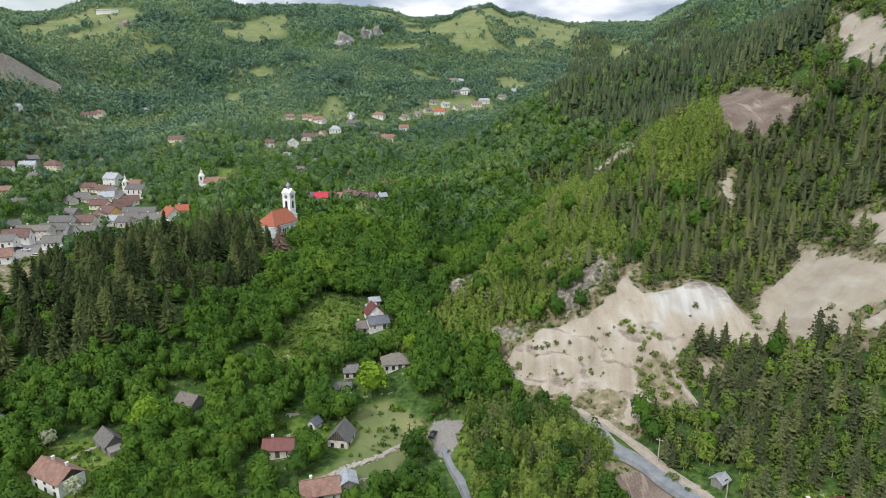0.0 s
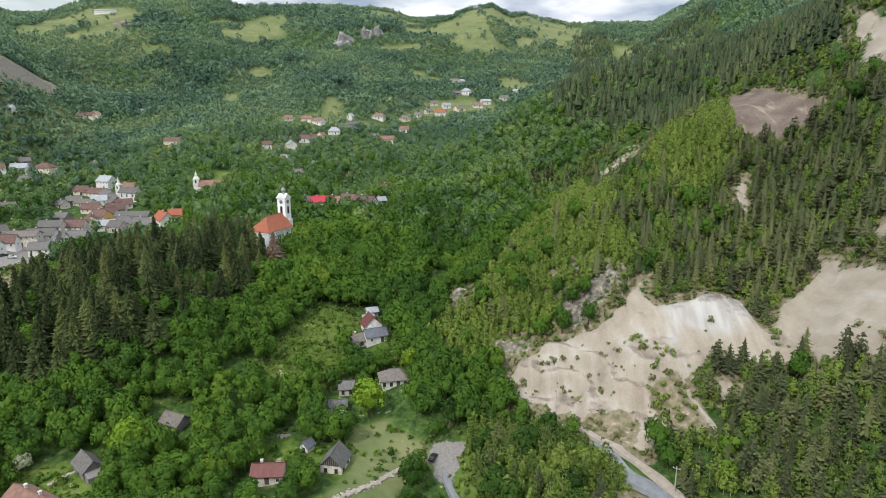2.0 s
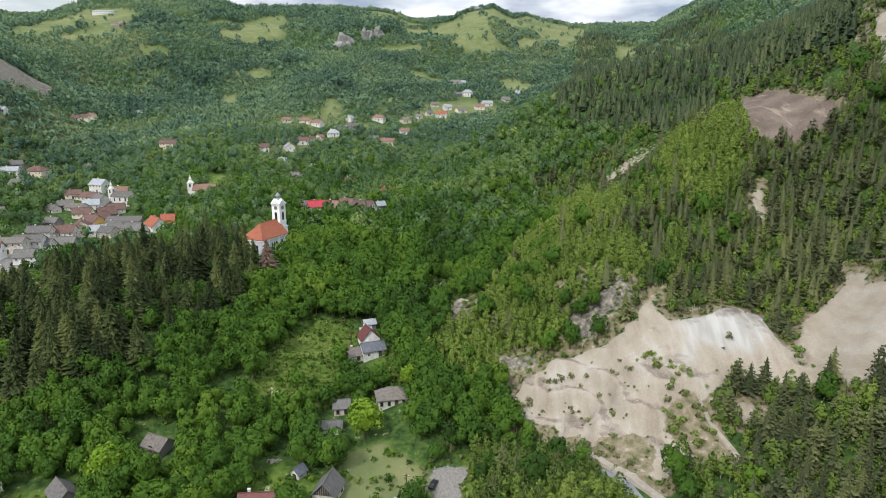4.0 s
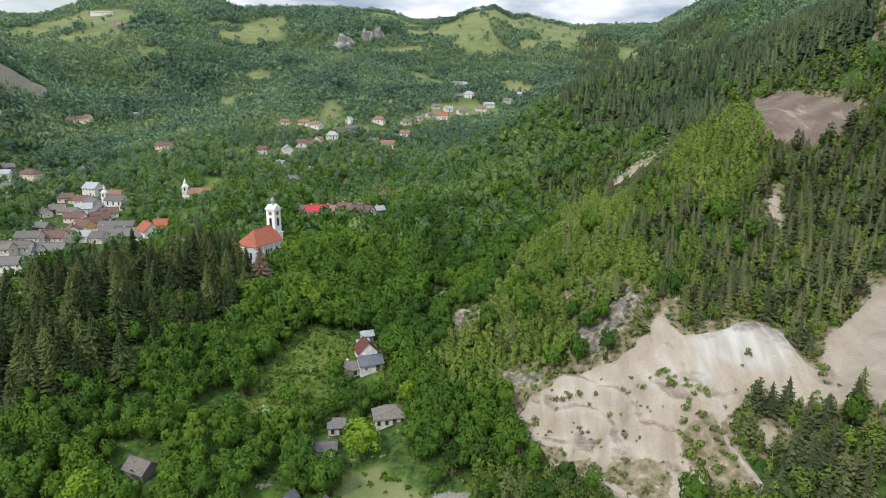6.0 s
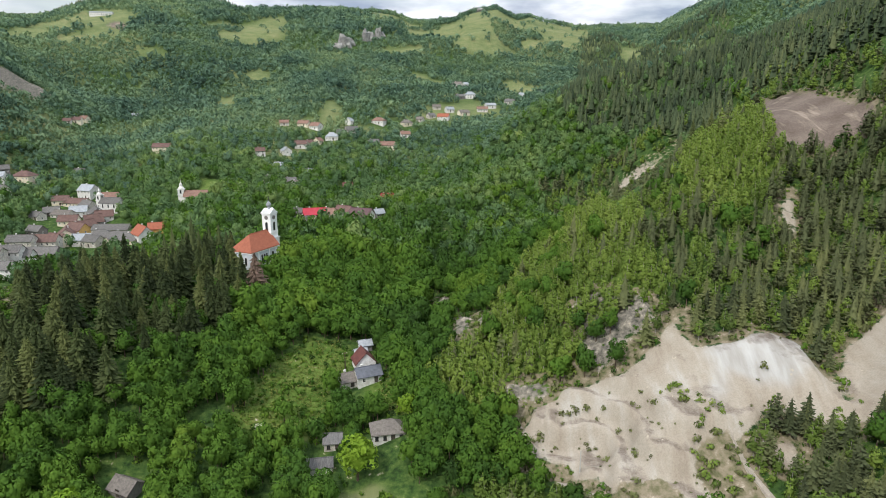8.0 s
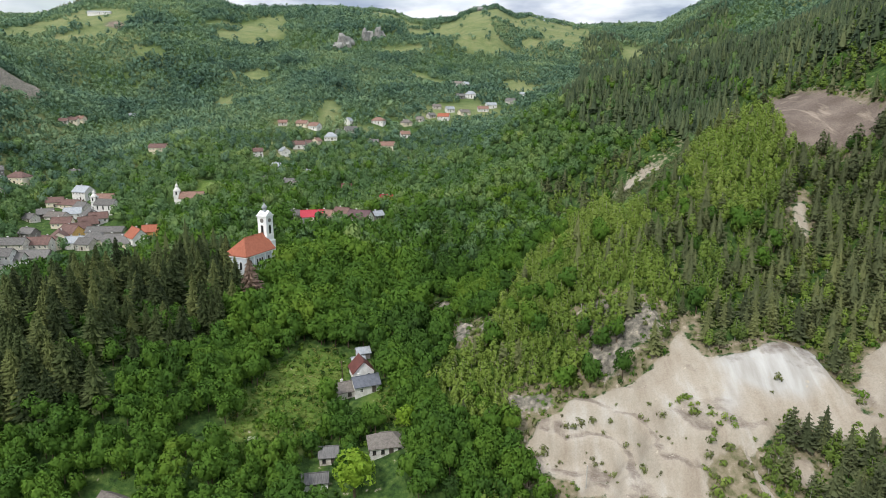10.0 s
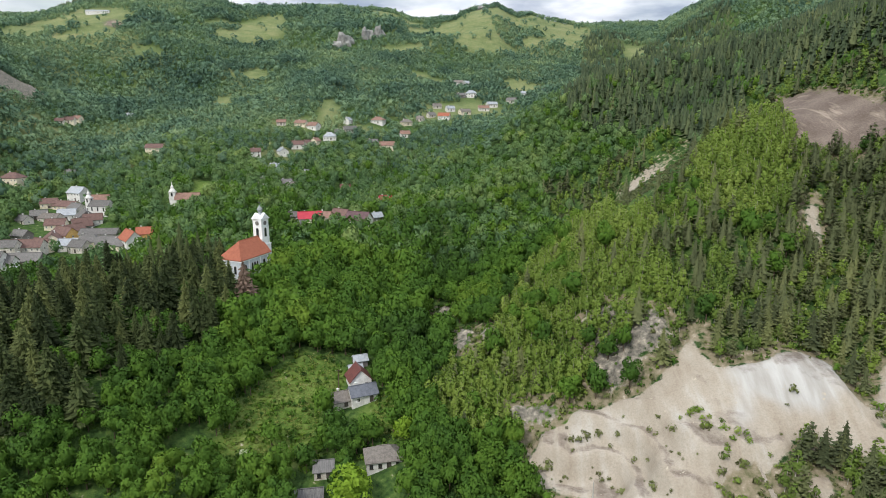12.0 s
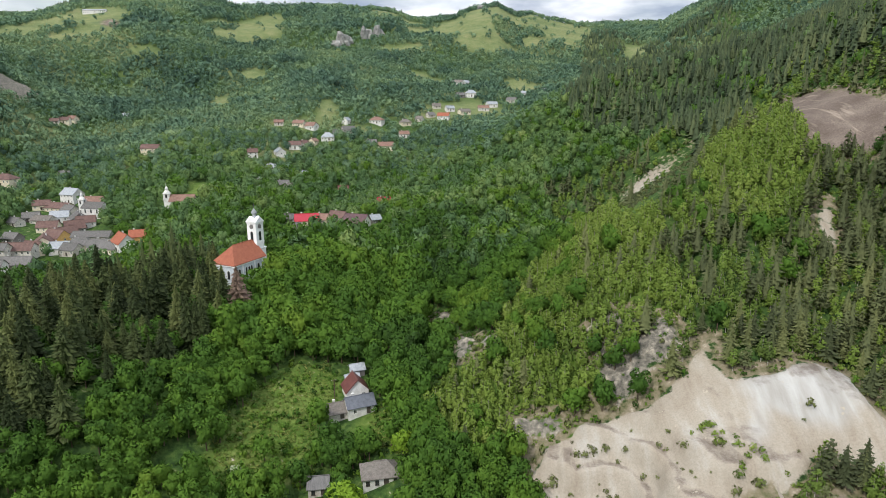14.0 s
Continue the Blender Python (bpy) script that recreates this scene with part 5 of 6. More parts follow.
house(-248, 350, 45, 9, 7, 3.4, 3, GREY_WOOD, SHINGLE, "grey weathered wooden house above the square")
house(-317, 581, -10, 10, 7, 3, 2.6, GREY_WOOD, SHINGLE, "dark wooden house in the trees")
house(-261, 618, 4, 15, 8, 4.4, 3, CREAM, BROWN_TILE, "long cream house with brown roof")
house(-403, 733, 10, 10, 8, 3.6, 3, CREAM, BROWN_TILE, "house with brown roof on the far slope")
house(-402, 746, -10, 9, 7, 3.4, 2.8, CREAM, CLAY_TILE, "house with clay roof on the far slope")
house(-403, 715, 20, 8, 7, 3.2, 2.6, OLD_PLASTER, BROWN_TILE, "old house with brown roof on the far slope")
house(-372, 800, 0, 7, 6, 3, 2.4, WHITEWASH, TIN, "small white house far up the slope")
house(-404, 605, 0, 7, 6, 3, 2.4, WHITEWASH, TIN, "small white house far up the slope")
house(-226, 354, 6, 15, 8, 6.4, 3, WHITEWASH, SHINGLE, "white two-storey town house with grey roof", storeys=2)
house(-230, 343, 6, 18, 8, 6, 2.2, OLD_PLASTER, BROWN_SHINGLE, "ruined beige town house with arched windows", storeys=2)
house(-229, 327, 14, 13, 8, 4.4, 3.4, WHITEWASH, BROWN_TILE, "white town house with brown tiled roof")
house(-228, 314, 8, 13, 8, 4, 2.6, WHITEWASH, SHINGLE, "white town house with arched gateway")
house(-207, 323, 12, 10, 8, 5.4, 3, WHITEWASH, SHINGLE, "white house with grey roof beside the square", storeys=2)
house(-237, 397, 5, 21, 9, 4.4, 3.4, OLD_PLASTER, BROWN_TILE, "long town house with brown roof")
house(-222, 375, 5, 17, 9, 3.4, 3.2, GREY_WOOD, SHINGLE, "long grey-roofed outbuilding in the town")
house(-235, 419, -60, 15, 10, 4.4, 4, CREAM, BROWN_TILE, "town house with dark red-brown roof")
house(-234, 430, -25, 14, 9, 5, 4, OCHRE, BROWN_TILE, "ochre town house with red-brown roof")
house(-208, 410, 10, 14, 10, 4, 4, CREAM, SHINGLE, "cream town house with big grey hipped roof", hip=True)
house(-210, 426, 3, 22, 8, 3.6, 2.6, OLD_PLASTER, SHINGLE, "long low town house with grey roof")
house(-190, 400, 3, 13, 9, 3.6, 3.4, OLD_PLASTER, SHINGLE, "town house with weathered grey roof")
house(-174, 392, -45, 13, 9, 5, 4.4, WHITEWASH, ORANGE_TILE, "white house with new orange tiled roof", storeys=2)
house(-169, 398, 20, 8, 7, 4, 3, OCHRE, ORANGE_TILE, "small ochre house with orange roof")
house(-242, 467, -55, 16, 11, 4.6, 4.4, GREY_WOOD, SHINGLE, "large grey-roofed town house")
house(-235, 450, 40, 11, 8, 4.4, 4.4, GREY_WOOD, BROWN_TILE, "gabled town house with dark wooden gable")
house(-259, 475, 20, 11, 9, 4, 3.4, WHITEWASH, TIN, "white town house with pale grey roof")
house(-273, 497, -12, 20, 9, 3.6, 3, CREAM, BROWN_TILE, "long town house with red-brown roof")
house(-275, 518, -20, 13, 10, 6.4, 4, WHITEWASH, TIN, "white two-storey town house with grey roof", storeys=2)
house(-242, 483, -12, 13, 9, 5, 3.4, WHITEWASH, SHINGLE, "white town house with grey roof beside the tower", storeys=2)
house(-250, 502, 5, 12, 8, 4.4, 3.2, OLD_PLASTER, CLAY_TILE, "town house with red roof beside the tower")
house(-275, 470, 25, 10, 7, 3.4, 3, DARK_WOOD, SHINGLE, "dark wooden barn above the town")
house(-276, 456, -20, 8, 7, 3, 2.8, OLD_PLASTER, SHINGLE, "grey house above the town")
house(-266, 468, -8, 14, 8, 3, 2.6, OLD_PLASTER, BROWN_SHINGLE, "low weathered house in the town")
house(-208, 283, 25, 11, 8, 4, 3, WHITEWASH, CLAY_TILE, "white house with clay roof below the square")
house(-243, 390, 5, 14, 8, 4.4, 3, OLD_PLASTER, SHINGLE, "grey-roofed town house beside the long house")
house(-232, 405, -20, 12, 8, 4.4, 3.4, CREAM, BROWN_TILE, "town house with brown roof in the close row")
house(-219, 409, 15, 11, 8, 4.2, 3, WHITEWASH, TIN, "white town house with pale tin roof")
house(-210, 404, -15, 10, 8, 4, 3, OLD_PLASTER, SHINGLE, "weathered grey town house")
house(-235, 440, 60, 12, 8, 4.4, 3.4, OLD_PLASTER, BROWN_TILE, "narrow town house with brown roof")
house(-252, 451, 10, 12, 8, 4.2, 3.2, CREAM, BROWN_TILE, "cream town house with brown roof")
house(-260, 489, -30, 12, 8, 4.4, 3.2, OLD_PLASTER, SHINGLE, "town house with dark grey roof")
house(-285, 498, 20, 11, 8, 4, 3, CREAM, BROWN_TILE, "house with brown roof above the town")
house(-221, 357, 10, 11, 8, 5, 3, WHITEWASH, SHINGLE, "white town house with grey roof above the square", storeys=2)
house(-181, 392, -10, 10, 8, 3.8, 3, CREAM, SHINGLE, "cream town house with grey roof")
house(-233, 460, 25, 11, 8, 4.4, 3.4, WHITEWASH, BROWN_TILE, "white town house with brown roof")
house(-256, 423, -15, 10, 7, 3.4, 2.8, GREY_WOOD, SHINGLE, "grey wooden barn behind the town")
house(-645, 1270, 8, 40, 9, 5, 2, WHITEWASH, TIN, "long white building on the far ridge", storeys=2)


# ---- poles, walls, cars ----
def pole(x, y, h, mat, label, arm=True):
    top = site("utility_pole", x, y, rng.uniform(-30, 30), label, "pole", "utility poles", sink=.2, clear=2.5)
    bm = bmesh.new()
    dome(bm, .2, [(1, -.5), (.9, h * .3), (.7, h * .75), (.6, h)], 8)
    part("shaft", bm, mat, top)
    if arm:
        bm = bmesh.new()
        block(bm, -.9, .9, -.07, .07, h - .7, h - .55)
        bar = part("crossarm", bm, mat, top)
        for k in (-.75, 0, .75):
            bm = bmesh.new()
            dome(bm, .07, [(1, h - .55), (1.2, h - .4), (.6, h - .3)], 6)
            o = part("insulator", bm, WHITEWASH, bar)
            o.location.x = k


pole(58.6, 151.3, 8.0, PALE_BARK, "pale wooden utility pole beside the road")
pole(36.2, 195, 7.0, CONCRETE, "grey pole on the bare spoil", False)
pole(-10.4, 175, 8.0, BARK, "dark wooden utility pole in the meadow")
pole(-36, 250, 7.5, BARK, "wooden utility pole beside the farm")
pole(70.5, 136, 6.0, PALE_BARK, "short pale pole beside the track", False)


def rubble(name, pts, width, height, count, label, seed):
    """A broken bank of dumped stones along a plan line."""
    r = np.random.default_rng(seed)
    pieces = []
    seg = np.array(pts, float)
    length = np.concatenate([[0], np.cumsum(np.linalg.norm(np.diff(seg, axis=0), axis=1))])
    for _ in range(count):
        t = r.uniform(0, length[-1])
        x, y = np.interp(t, length, seg[:, 0]) + r.normal(0, width * .4), np.interp(t, length, seg[:, 1]) + r.normal(0, width * .4)
        s = r.uniform(.18, .6) * height
        v = ICO1[0] * (1 + r.normal(0, .16, (12, 1))) * s * np.array((1.2, .9, .7))
        pieces.append((v + (x, y, ground_at(x, y) + s * .3), ICO1[1]))
    v, f, _ = joined(pieces)
    me = bpy.data.meshes.new(name)
    me.from_pydata(v.tolist(), [], f.tolist())
    me.materials.append(STONE)
    for (x, y) in pts:
        CLEAR.append((x, y, 4.2))
        CLEAR.append((x * .97, y * .97, 4.2))
    return tagged(new(name, me), label, "rubble", kind="stuff")


rubble("rubble_bank", [(-31, 154), (-27, 157), (-24.5, 159.5), (-20, 164.5), (-13, 174.5)], 1.1, .8, 420, "pale broken stone bank across the meadow", 3)
rubble("rubble_bank", [(-25, 151), (-20, 154.5), (-14, 161)], .7, .5, 120, "low line of pale stones in the grass", 4)
rubble("rubble_bank", [(-38, 149.5), (-35, 152), (-31, 154)], 1.1, .7, 110, "pale rubble beside the cottage", 5)
rubble("rubble_bank", [(-51, 186), (-48, 187)], .9, .8, 40, "small heap of pale stones", 6)
rubble("rubble_bank", [(-110, 164), (-104, 170)], .8, .8, 50, "low stone wall between farmhouse and shed", 7)


def car(x, y, turn, paint, label):
    top = site("car", x, y, turn, label, "car", "parked cars", sink=-.05, clear=3.5)
    bm = bmesh.new()
    prism(bm, [(-2.1, .35), (2.1, .35), (2.15, .7), (1.95, .9), (1.0, .98), (-1.7, 1.0), (-2.1, .9)], -.85, .85, "y")
    bmesh.ops.bevel(bm, geom=bm.edges[:], offset=.06, segments=1, affect="EDGES")
    part("body", bm, paint, top)
    bm = bmesh.new()
    prism(bm, [(-1.75, .98), (.95, .98), (.35, 1.45), (-1.3, 1.46)], -.72, .72, "y")
    bmesh.ops.bevel(bm, geom=bm.edges[:], offset=.05, segments=1, affect="EDGES")
    part("cabin", bm, GLASS, top)
    bm = bmesh.new()
    block(bm, -1.25, .3, -.66, .66, 1.45, 1.5, .04)
    part("car_roof", bm, paint, top)
    for sx in (-1.3, 1.3):
        for sy in (-.82, .82):
            bm = bmesh.new()
            dome(bm, .32, [(1, -.1), (1.0, .1)], 12)
            o = part("wheel", bm, IRON, top)
            o.matrix_local = pose(sx, sy, .32, 90, 0, 0)


SILVER = surface("silver_paint", (0.42, 0.43, 0.44), (0.55, 0.56, 0.57), 2, rough=0.35, spec=0.5, bump=0.02)
BLACK = surface("black_paint", (0.015, 0.016, 0.02), (0.03, 0.03, 0.035), 2, rough=0.3, spec=0.5, bump=0.02)
WHITE = surface("white_paint", (0.62, 0.62, 0.62), (0.78, 0.78, 0.78), 2, rough=0.35, spec=0.5, bump=0.02)
car(-214.5, 311, 10, SILVER, "silver hatchback parked on the town square")
car(-220, 313, 60, BLACK, "black car parked on the town square")
car(-223, 312.5, 60, BLACK, "dark car parked on the town square")
car(-219.5, 304, 30, WHITE, "white car parked on the town square")
car(-203, 301, 40, SILVER, "silver car parked below the square")
car(-3.2, 180.5, 70, BLACK, "dark car parked on the gravel lot")


# ---- planting ----
def scatter(r0, r1, spacing, half=43):
    """Jittered places between two distances, over the bearings of the valley."""
    k = int(r1 / spacing) + 2
    i, j = np.meshgrid(np.arange(-k, k), np.arange(0, k))
    x, y = (i + rng.uniform(-.45, .45, i.shape)) * spacing, (j + rng.uniform(-.45, .45, j.shape)) * spacing
    x, y = x.ravel(), y.ravel()
    r, a = np.hypot(x, y), np.degrees(np.arctan2(x, y))
    keep = (r > r0) & (r <= r1) & (np.abs(a) < half)
    return x[keep], y[keep]


def open_to_valley(x, y, top):
    """Which places are not hidden behind a ridge, seen from over the valley."""
    seen = np.zeros(x.shape, bool)
    z = smooth_land(x, y) + top
    for ex, ey, ez in ((0, 0, 100), (0, 67, 101)):
        clear = np.ones(x.shape, bool)
        for t in np.linspace(.3, .985, 60):
            px, py = ex + (x - ex) * t, ey + (y - ey) * t
            clear &= smooth_land(px, py) < ez + (z - ez) * t + 4
        seen |= clear
    return seen


WOODS = (("birch", .9, ("birch_crown", "birch_spur", "birch_slope", "birch_foot")), ("pine", .76, ("pine_slope",)), ("pine", .5, ("pine_low",)), ("spruce", .84, ("spruce_hill",)), ("spruce", .88, ("spruce_ridge", "spruce_far")))
ZONES["spruce_far"] = [(-840, 1450), (-700, 1480), (-520, 1600), (-500, 1750), (-560, 1980), (-1000, 1900)]


def kinds_at(x, y):
    """The kind of tree that grows at each place."""
    kind = np.full(x.shape, "broad", object)
    chance = rng.uniform(0, 1, x.shape)
    for k, much, names in WOODS:
        for z in names:
            got = inside(z, x, y, 4.0)
            kind[got & (chance < much)] = k
            if k == "pine":
                kind[got & (chance >= much)] = "birch"
    slope = (x > 60) & (np.hypot(x, y) < 460) & (kind == "broad")
    kind[slope & (chance < .42)] = "pine"
    kind[slope & (chance > .5)] = "birch"
    kind[(kind == "birch") & (chance < .05) & (np.hypot(x, y) < 345)] = "pine"
    return kind


BARE = SAND + EARTH + CRAG + PAVED + SCRUB


def planted(r0, r1, spacing, want, margin=0.0):
    """Places for trees, thinned to each kind's own spacing, off bare ground, meadows and yards."""
    x, y = scatter(r0, r1, spacing)
    kind = kinds_at(x, y)
    keep = rng.uniform(0, 1, x.shape) < np.array([min(1, (spacing / want[k]) ** 2) for k in kind])
    for ox, oy in ((0, 0),) + (((margin, 0), (-margin, 0), (0, margin), (0, -margin)) if margin else ()):
        keep &= ~any_of(BARE, x + ox, y + oy, 2.0) | (inside("crag_spur", x, y, 3.0) & (wave(x, y, 6, 61) > -.1))
    open_grass = any_of(MEADOW, x, y, 3.0) & ~((wave(x, y, 11, 62) > .25) & (np.hypot(x, y) < 300) & ~any_of(("meadow_farm", "meadow_barn"), x, y, 2.0)) & ~((wave(x, y, 55, 63) > .45) & (np.hypot(x, y) > 600))
    keep &= ~open_grass | (rng.uniform(0, 1, x.shape) < .03)
    keep &= ~any_of(("town", "house_yard"), x, y, 2.0) | (rng.uniform(0, 1, x.shape) < .34)
    keep &= ~any_of(("barn_yard", "meadow_barn"), x, y, 2.0)
    keep &= ~inside("town_foot", x, y, 1.0) | (kind == "spruce")
    keep &= ~inside("village", x, y, 6.0) | (rng.uniform(0, 1, x.shape) < .62)
    for cx, cy, cr in CLEAR:
        keep &= (x - cx) ** 2 + (y - cy) ** 2 > cr * cr
    x, y, kind = x[keep], y[keep], kind[keep]
    ok = open_to_valley(x, y, 9)
    x, y, kind = x[ok], y[ok], kind[ok]
    return x, y, kind


def sized(k, x, y, bright):
    """Width, height, turn and tint for one tree of a kind."""
    stand = .46 + .2 * float(wave(x, y, 38, 31)) + .14 * float(wave(x, y, 12, 32)) + .26 * bright
    turn = rng.uniform(0, 6.283)
    if k == "broad":
        w = rng.uniform(2.7, 4.5) * (1.35 if -90 < x < -10 and 268 < y < 372 else 1.0)
        return w, w * rng.uniform(1.0, 1.4), turn, np.clip(stand + rng.normal(0, .1), .05, .95)
    if k == "birch":
        h = rng.uniform(4.5, 8.5)
        return h * rng.uniform(1.0, 1.4), h, turn, np.clip(stand + rng.normal(0, .1), .05, .95)
    if k == "pine":
        h = rng.uniform(7, 12)
        return h * rng.uniform(.95, 1.3), h, turn, np.clip(stand + rng.normal(0, .13), .05, .95)
    h = rng.triangular(10, 17, 23) * (.66 if x > 60 else 1.0)
    return h * rng.uniform(1.0, 1.45), h, turn, np.clip(.42 + .6 * (stand - .5) + rng.normal(0, .17), .02, .95)


NAMES = {"broad": ("broadleaf_tree", "full green broadleaf tree on the valley slope", "tree"), "birch": ("birch_tree", "slender light green birch on the stony spur", "tree"),
         "spruce": ("spruce_tree", "tall dark green spruce with hanging boughs", "tree"), "pine": ("pine_tree", "ragged grey-green pine on the steep slope", "tree")}


def single_trees(k, places, name="", label="", leaf=None, group="trees of the valley"):
    """Trees of their own, each with trunk and crown."""
    d = KINDS[k]
    crowns = [shape_mesh("crown", s, leaf or d["leaf"], 0.0 if name else 1.0, np.mean([p[6] for p in places]) if name else .5) for s in d["near"]]
    stem = shape_mesh("trunk", d["trunk"], d["bark"])
    for q, (x, y, z, w, h, turn, tint) in enumerate(places):
        top = tagged(new(name or NAMES[k][0]), label or NAMES[k][1], "tree", group)
        top.matrix_world = Matrix.LocRotScale((x, y, z), Euler((0, 0, turn)), (w, w, h))
        for part_name, me in (("crown", crowns[q % len(crowns)]), ("trunk", stem)):
            o = new(part_name, me)
            o.parent = top


def lone(k, x, y, w, h, tint, name, label, leaf=None):
    single_trees(k, [(x, y, ground_at(x, y) - .2, w, h, x * y, tint)], name, label, leaf, "lone trees")
    CLEAR.append((x, y, w * .8 if k == "broad" else 2.5))


# trees that stand out
lone("broad", -24.5, 197.5, 6.8, 6.4, .95, "yellow_green_tree", "yellow-green round tree beside the white shed", YELLOW_GREEN)
lone("broad", -91, 173, 6.6, 6.4, .75, "yellow_green_tree", "bright yellow-green round tree below the shed", YELLOW_GREEN)
lone("broad", -12, 219, 4.0, 3.8, .88, "yellow_green_tree", "small yellow-green tree behind the old house", YELLOW_GREEN)
for x, y, w in ((-33.5, 227, 4.6), (-32, 220, 4.3)):
    lone("broad", x, y, w, w * 1.05, .3, "dark_green_tree", "dense dark green round tree on the meadow below the farmhouse")
lone("spruce", -76.5, 284, 30, 22, .7, "dead_spruce", "dead rust-brown spruce in front of the church", RUST)
for x, y, w in ((-124, 172, 2.6), (-119, 169, 2.9), (-99, 147, 3.0), (-56, 213, 1.9), (-51, 211, 1.6), (-126, 193, 2.4), (-117, 197, 2.2), (-47, 171, 1.5), (-74, 189, 1.9), (-14, 224, 1.2), (-37, 285, 1.8)):
    lone("broad", x, y, w, w, .55, "blossoming_bush", "rounded bush covered with cream-white blossom", BLOSSOM)

# bare rocks on the spur show above the young trees before them
for px, py, pr in ((-2, 304, 5), (6, 270, 5), (7, 261, 4.5), (13, 263, 4), (25, 224, 4), (57, 229, 3.2), (49, 224, 2.6)):
    CLEAR.extend([(px * q, 67 + (py - 67) * q, pr * (2 * q - 1)) for q in (1.0, .98, .96)])
# the cut on the far side of the ridge stays open to the valley
for px, py in ((94, 394), (101, 391), (108, 389), (116, 388), (125, 391)):
    for q in np.linspace(.7, 1.0, 12):
        CLEAR.append((px * q, 67 + (py - 67) * q, 5.0))
NEAR_WANT = {"broad": 4.0, "birch": 2.55, "spruce": 6.0, "pine": 3.3}
x, y, kind = planted(96, 345, 2.55, NEAR_WANT, 2.0)
z = ground(x, y)
glow = any_of(("birch_crown", "birch_spur", "birch_slope"), x, y, 4.0) + .7 * inside("beech_dome", x, y, 4.0) - .9 * any_of(("birch_foot", "pine_low"), x, y, 4.0)
for k in KINDS:
    rows_k = [(x[q], y[q], z[q] - .2, *sized(k, x[q], y[q], glow[q])) for q in np.where(kind == k)[0]]
    rows_k.sort(key=lambda p: math.hypot(p[0], p[1]))
    single_trees(k, rows_k[:260])
    d = KINDS[k]
    rest = [p for p in rows_k[260:] if k != "broad" or math.hypot(p[0], p[1]) < 190]
    heap(NAMES[k][0] + "_wood", d["near"], d["leaf"], rest, "close stand of " + NAMES[k][1].split(" on ")[0].split(" with ")[0] + " crowns", "trees")
    if k == "broad":
        heap("broadleaf_tree_wood", d["next"], d["leaf"], [p for p in rows_k[260:] if math.hypot(p[0], p[1]) >= 190], "close stand of full green broadleaf tree crowns", "trees")
    heap(NAMES[k][0] + "_wood_trunks", [d["stem"]], d["bark"], rows_k[260:], "trunks of the close stand", "trunks")

x, y, kind = planted(345, 700, 4.4, {"broad": 5.6, "birch": 4.4, "spruce": 5.6, "pine": 5.2})
z = ground(x, y)
glow = any_of(("birch_crown", "birch_spur", "birch_slope"), x, y, 4.0) + .25 * inside("beech_dome", x, y, 4.0)
haze = rng.uniform(540, 800, x.shape)   # distance at which the stronger haze tint sets in
# share of haze-paled leaves grows with distance
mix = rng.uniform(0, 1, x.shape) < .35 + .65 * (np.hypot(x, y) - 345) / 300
for k in KINDS:
    d = KINDS[k]
    for paler in (False, True):
        # broadleaf: bright trees, haze-paled ones; spruce: the hill beside the church, the high ridge
        part_of = mix == paler if k == "broad" else (x > 60) == paler if k == "spruce" else np.full(x.shape, not paler)
        for greyer in (False, True) if k == "broad" and paler else (False,):
            chosen = np.where((kind == k) & part_of & ((np.hypot(x, y) > haze) == greyer if k == "broad" and paler else True))[0]
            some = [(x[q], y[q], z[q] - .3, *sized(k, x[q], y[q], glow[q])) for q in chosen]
            leaf = (FAR_HAZE if greyer else MID_HAZE) if k == "broad" and paler else FIR if k == "spruce" and paler else d["leaf"]
            heap(("beech" if k == "broad" and paler else NAMES[k][0]) + "_forest", d["next"] if k == "spruce" and not paler else d["mid"], leaf, some, "forest of " + (("grey-green" if greyer else "mid-green") + " beech" if k == "broad" and paler else NAMES[k][1].split(" on ")[0]) + " crowns", "forest")


for r0, r1, s, grow in ((700, 1150, 5.6, 1.0), (1150, 2000, 8.4, 1.3)):
    x, y, kind = planted(r0, r1, s, {"broad": s * 1.05, "birch": s, "spruce": s * .9, "pine": s})
    z = ground(x, y)
    stand = .8 * wave(x, y, 85, 51) + .7 * wave(x, y, 34, 52)   # old and young stands, hedges between old fields; tint also imitates slope shading
    for k in ("broad", "spruce"):
        d = KINDS[k]
        some = []
        for q in np.where((kind == k) | ((kind != "spruce") & (k == "broad")))[0]:
            # slight tint lift: haze brightness added to the far leaves
            w, h, turn, tint = sized(k, x[q], y[q], .2)
            g = (grow if k == "broad" else 1.0) * rng.uniform(.8, 1.15) * (1 - .22 * stand[q])
            some.append((x[q], y[q], z[q] - .5, w * g * (1.0 if k == "broad" else 1.3), h * g * .9, turn, np.clip(tint + .3 * stand[q], .02, .98)))
        # far broadleaf crowns all carry the full haze tint
        heap("far_" + NAMES[k][0] + "_forest", d["far"], FAR_HAZE if k == "broad" else FIR, some, "distant forest of " + ("green broadleaf" if k == "broad" else "dark spruce") + " crowns on the hills", "forest")

# low bushes: on the meadows, along the edges of the bare ground, in the gullies
x, y = scatter(118, 420, 2.1)
bare, edge = any_of(BARE, x, y, 2.0), np.zeros(x.shape, bool)
for ox, oy in ((4, 0), (-4, 0), (0, 4), (0, -4)):
    edge |= any_of(BARE, x + ox, y + oy, 2.0)
chance = rng.uniform(0, 1, x.shape)
gully = any_of(SCRUB, x, y, 2.0)
sand = any_of(SAND, x, y, 2.0) & ~gully
crag, bluff = any_of(CRAG, x, y, 2.0), inside("cliff", x, y, 4.0)
bushy = any_of(BUSHY, x, y, 3.0)
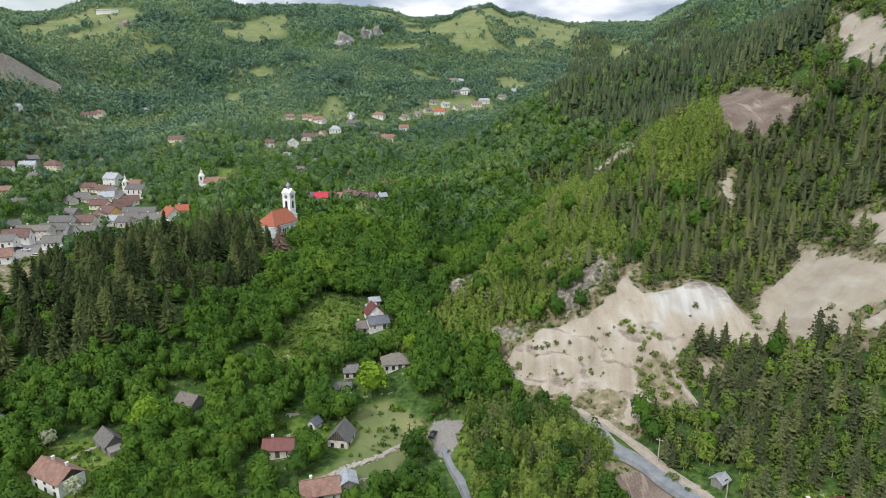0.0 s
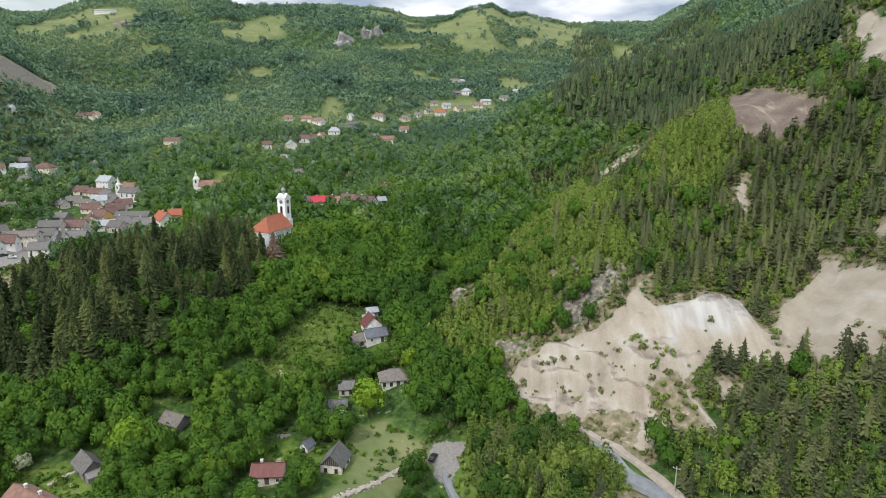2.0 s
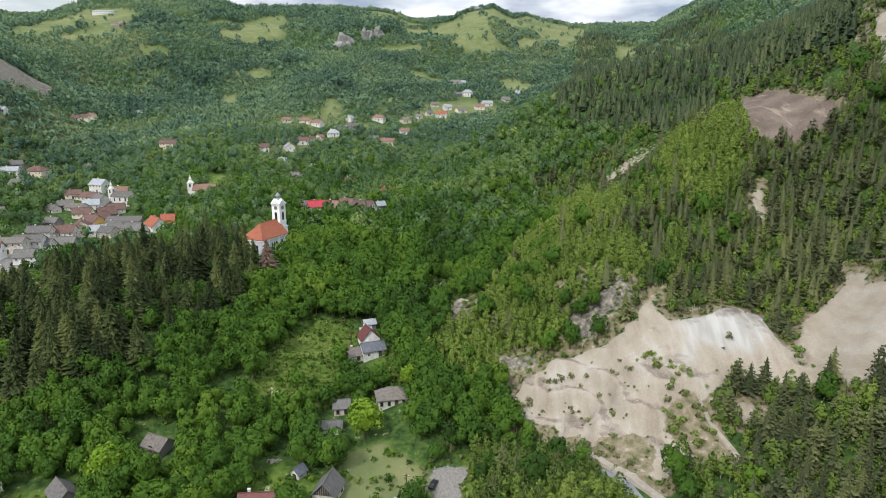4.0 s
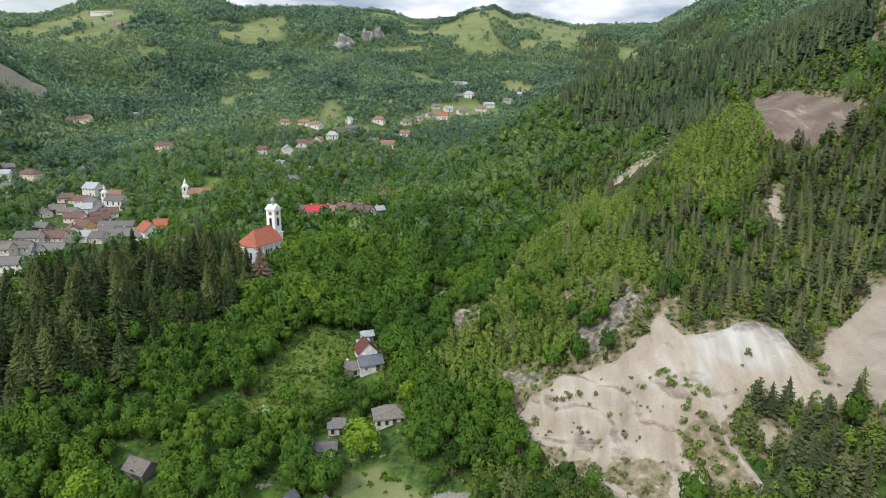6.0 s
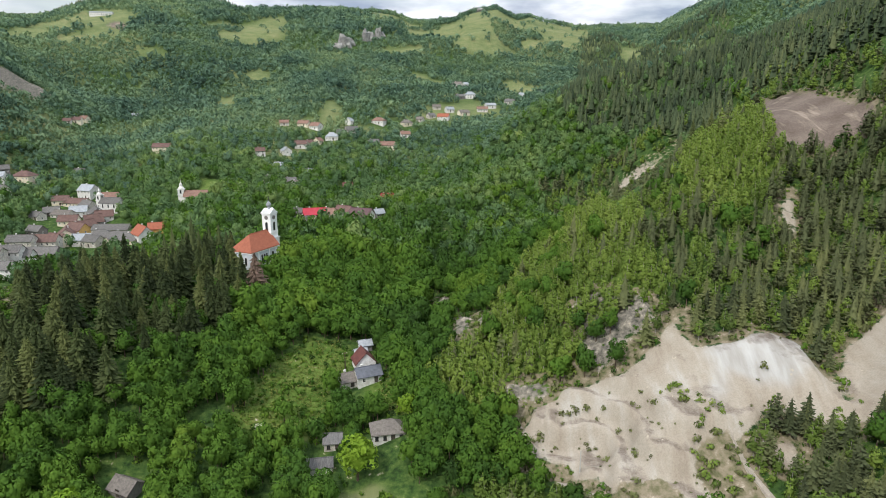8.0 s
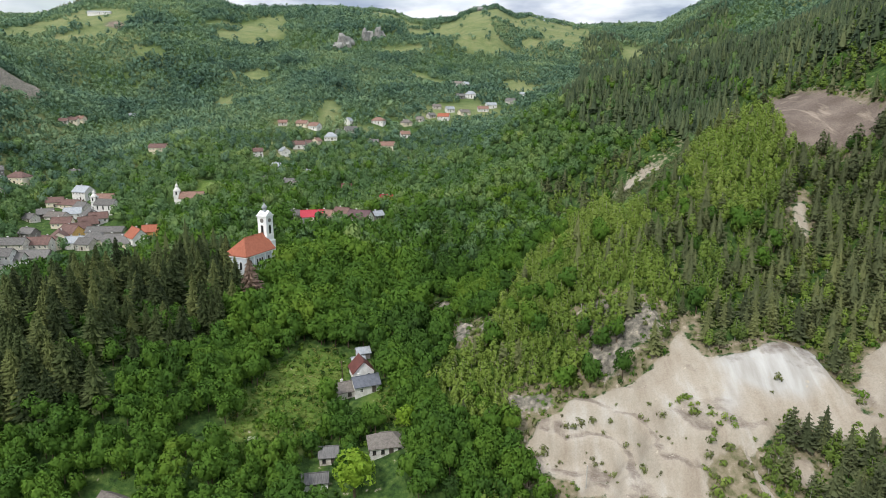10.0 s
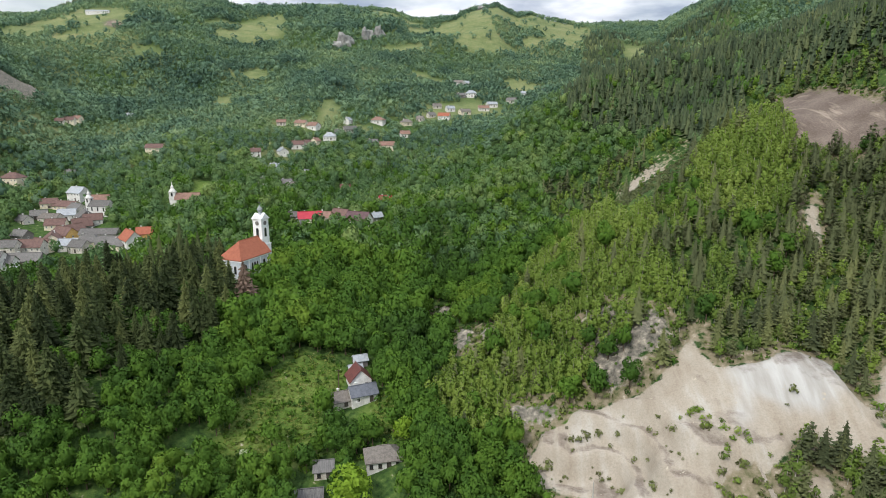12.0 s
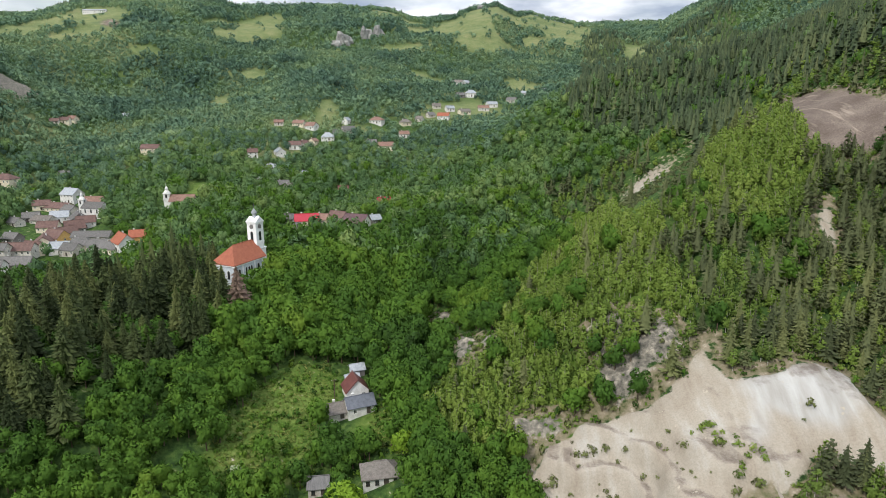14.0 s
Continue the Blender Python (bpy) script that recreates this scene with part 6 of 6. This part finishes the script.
low = (np.sin((smooth_land(x, y) + 1.8 * wave(x, y, 16, 26) + .7 * wave(x, y, 5, 29)) * 1.05) < -.1) & (smooth_land(x, y) < 23)
dry = (gully & (chance < .5)) | (sand & (chance < np.where(low, .42, .006))) | (crag & (chance < np.where(bluff, .05, .2))) | (edge & ~bare & (chance < .45))
lush = (any_of(tuple(k for k in MEADOW if k != "meadow_barn"), x, y, 3.0) & (chance < .42 + .4 * (wave(x, y, 13, 41) > -.1))) | (crag & (chance > np.where(bluff, .96, .6))) | (inside("town_foot", x, y, 2.0) & (chance < .6)) | (edge & ~bare & (chance > .45)) | (~bare & (wave(x, y, 9, 43) > .1) & (chance > .6) & (np.hypot(x, y) < 300))
young = any_of(("birch_slope", "birch_spur", "birch_crown", "birch_foot", "pine_low", "pine_slope"), x, y, 3.0) & ~bare
road = np.zeros(x.shape, bool)
for cx, cy, cr in CLEAR:
    road |= (x - cx) ** 2 + (y - cy) ** 2 < (cr * .5) ** 2
z = ground(x, y)
for name, got, leaf, label in (("dry_scrub", dry & ~road, DRY, "brownish low scrub on the bare spoil edges"), ("young_birch_bushes", bushy & (chance < .42) & ~road, BIRCH, "light green young birch bushes on the spoil benches"), ("young_birch_undergrowth", young & (chance < .8), BIRCH, "light green saplings filling the birch slope"), ("sapling_bank", inside("sapling_bank", x, y, 3.0) & ~bare, PINE, "low grey-green saplings on the bank below the cut"), ("meadow_bushes", lush & ~road, BROAD, "low green bushes scattered over the meadows")):
    some = [(x[q], y[q], z[q] - .15, *(lambda w: (w, w * rng.uniform(.8, 1.6)))(rng.choice((.7, .9, 1.1, 1.2) if leaf == PINE else (.5, .7, .9, 1.2, 1.7) if leaf != BIRCH else (.8, 1.1, 1.4, 1.6))), rng.uniform(0, 6.3), np.clip(rng.normal(.55, .22), 0, 1)) for q in np.where(got)[0]]
    heap(name, SHRUBS, leaf, some, label, "bushes")

# rough uneven grass on the near meadows
x, y = scatter(125, 290, 1.15)
grassy = any_of(("meadow_farm", "meadow_yard", "meadow_west", "meadow_house"), x, y, 2.0) & (rng.uniform(0, 1, x.shape) < .75)
for cx, cy, cr in CLEAR:
    grassy &= (x - cx) ** 2 + (y - cy) ** 2 > (cr * .5) ** 2
x, y = x[grassy], y[grassy]
z = ground(x, y)
shade_of = .5 + .3 * wave(x, y, 9, 71) + .2 * wave(x, y, 3, 72)
TUFTS = [leafy([(0, 0, .2, .6), (.5, .2, .15, .45)], 14, .3, cores=0, flat=.6) for _ in range(5)]
heap("meadow_grass", TUFTS, ROUGH, [(x[q], y[q], z[q] - .1, w, w * rng.uniform(.5, 1.0), rng.uniform(0, 6.3), float(np.clip(shade_of[q] + rng.normal(0, .1), 0, 1))) for q in range(len(x)) for w in (rng.uniform(.5, 1.15),)], "rough uneven meadow grass in tufts", "grass")
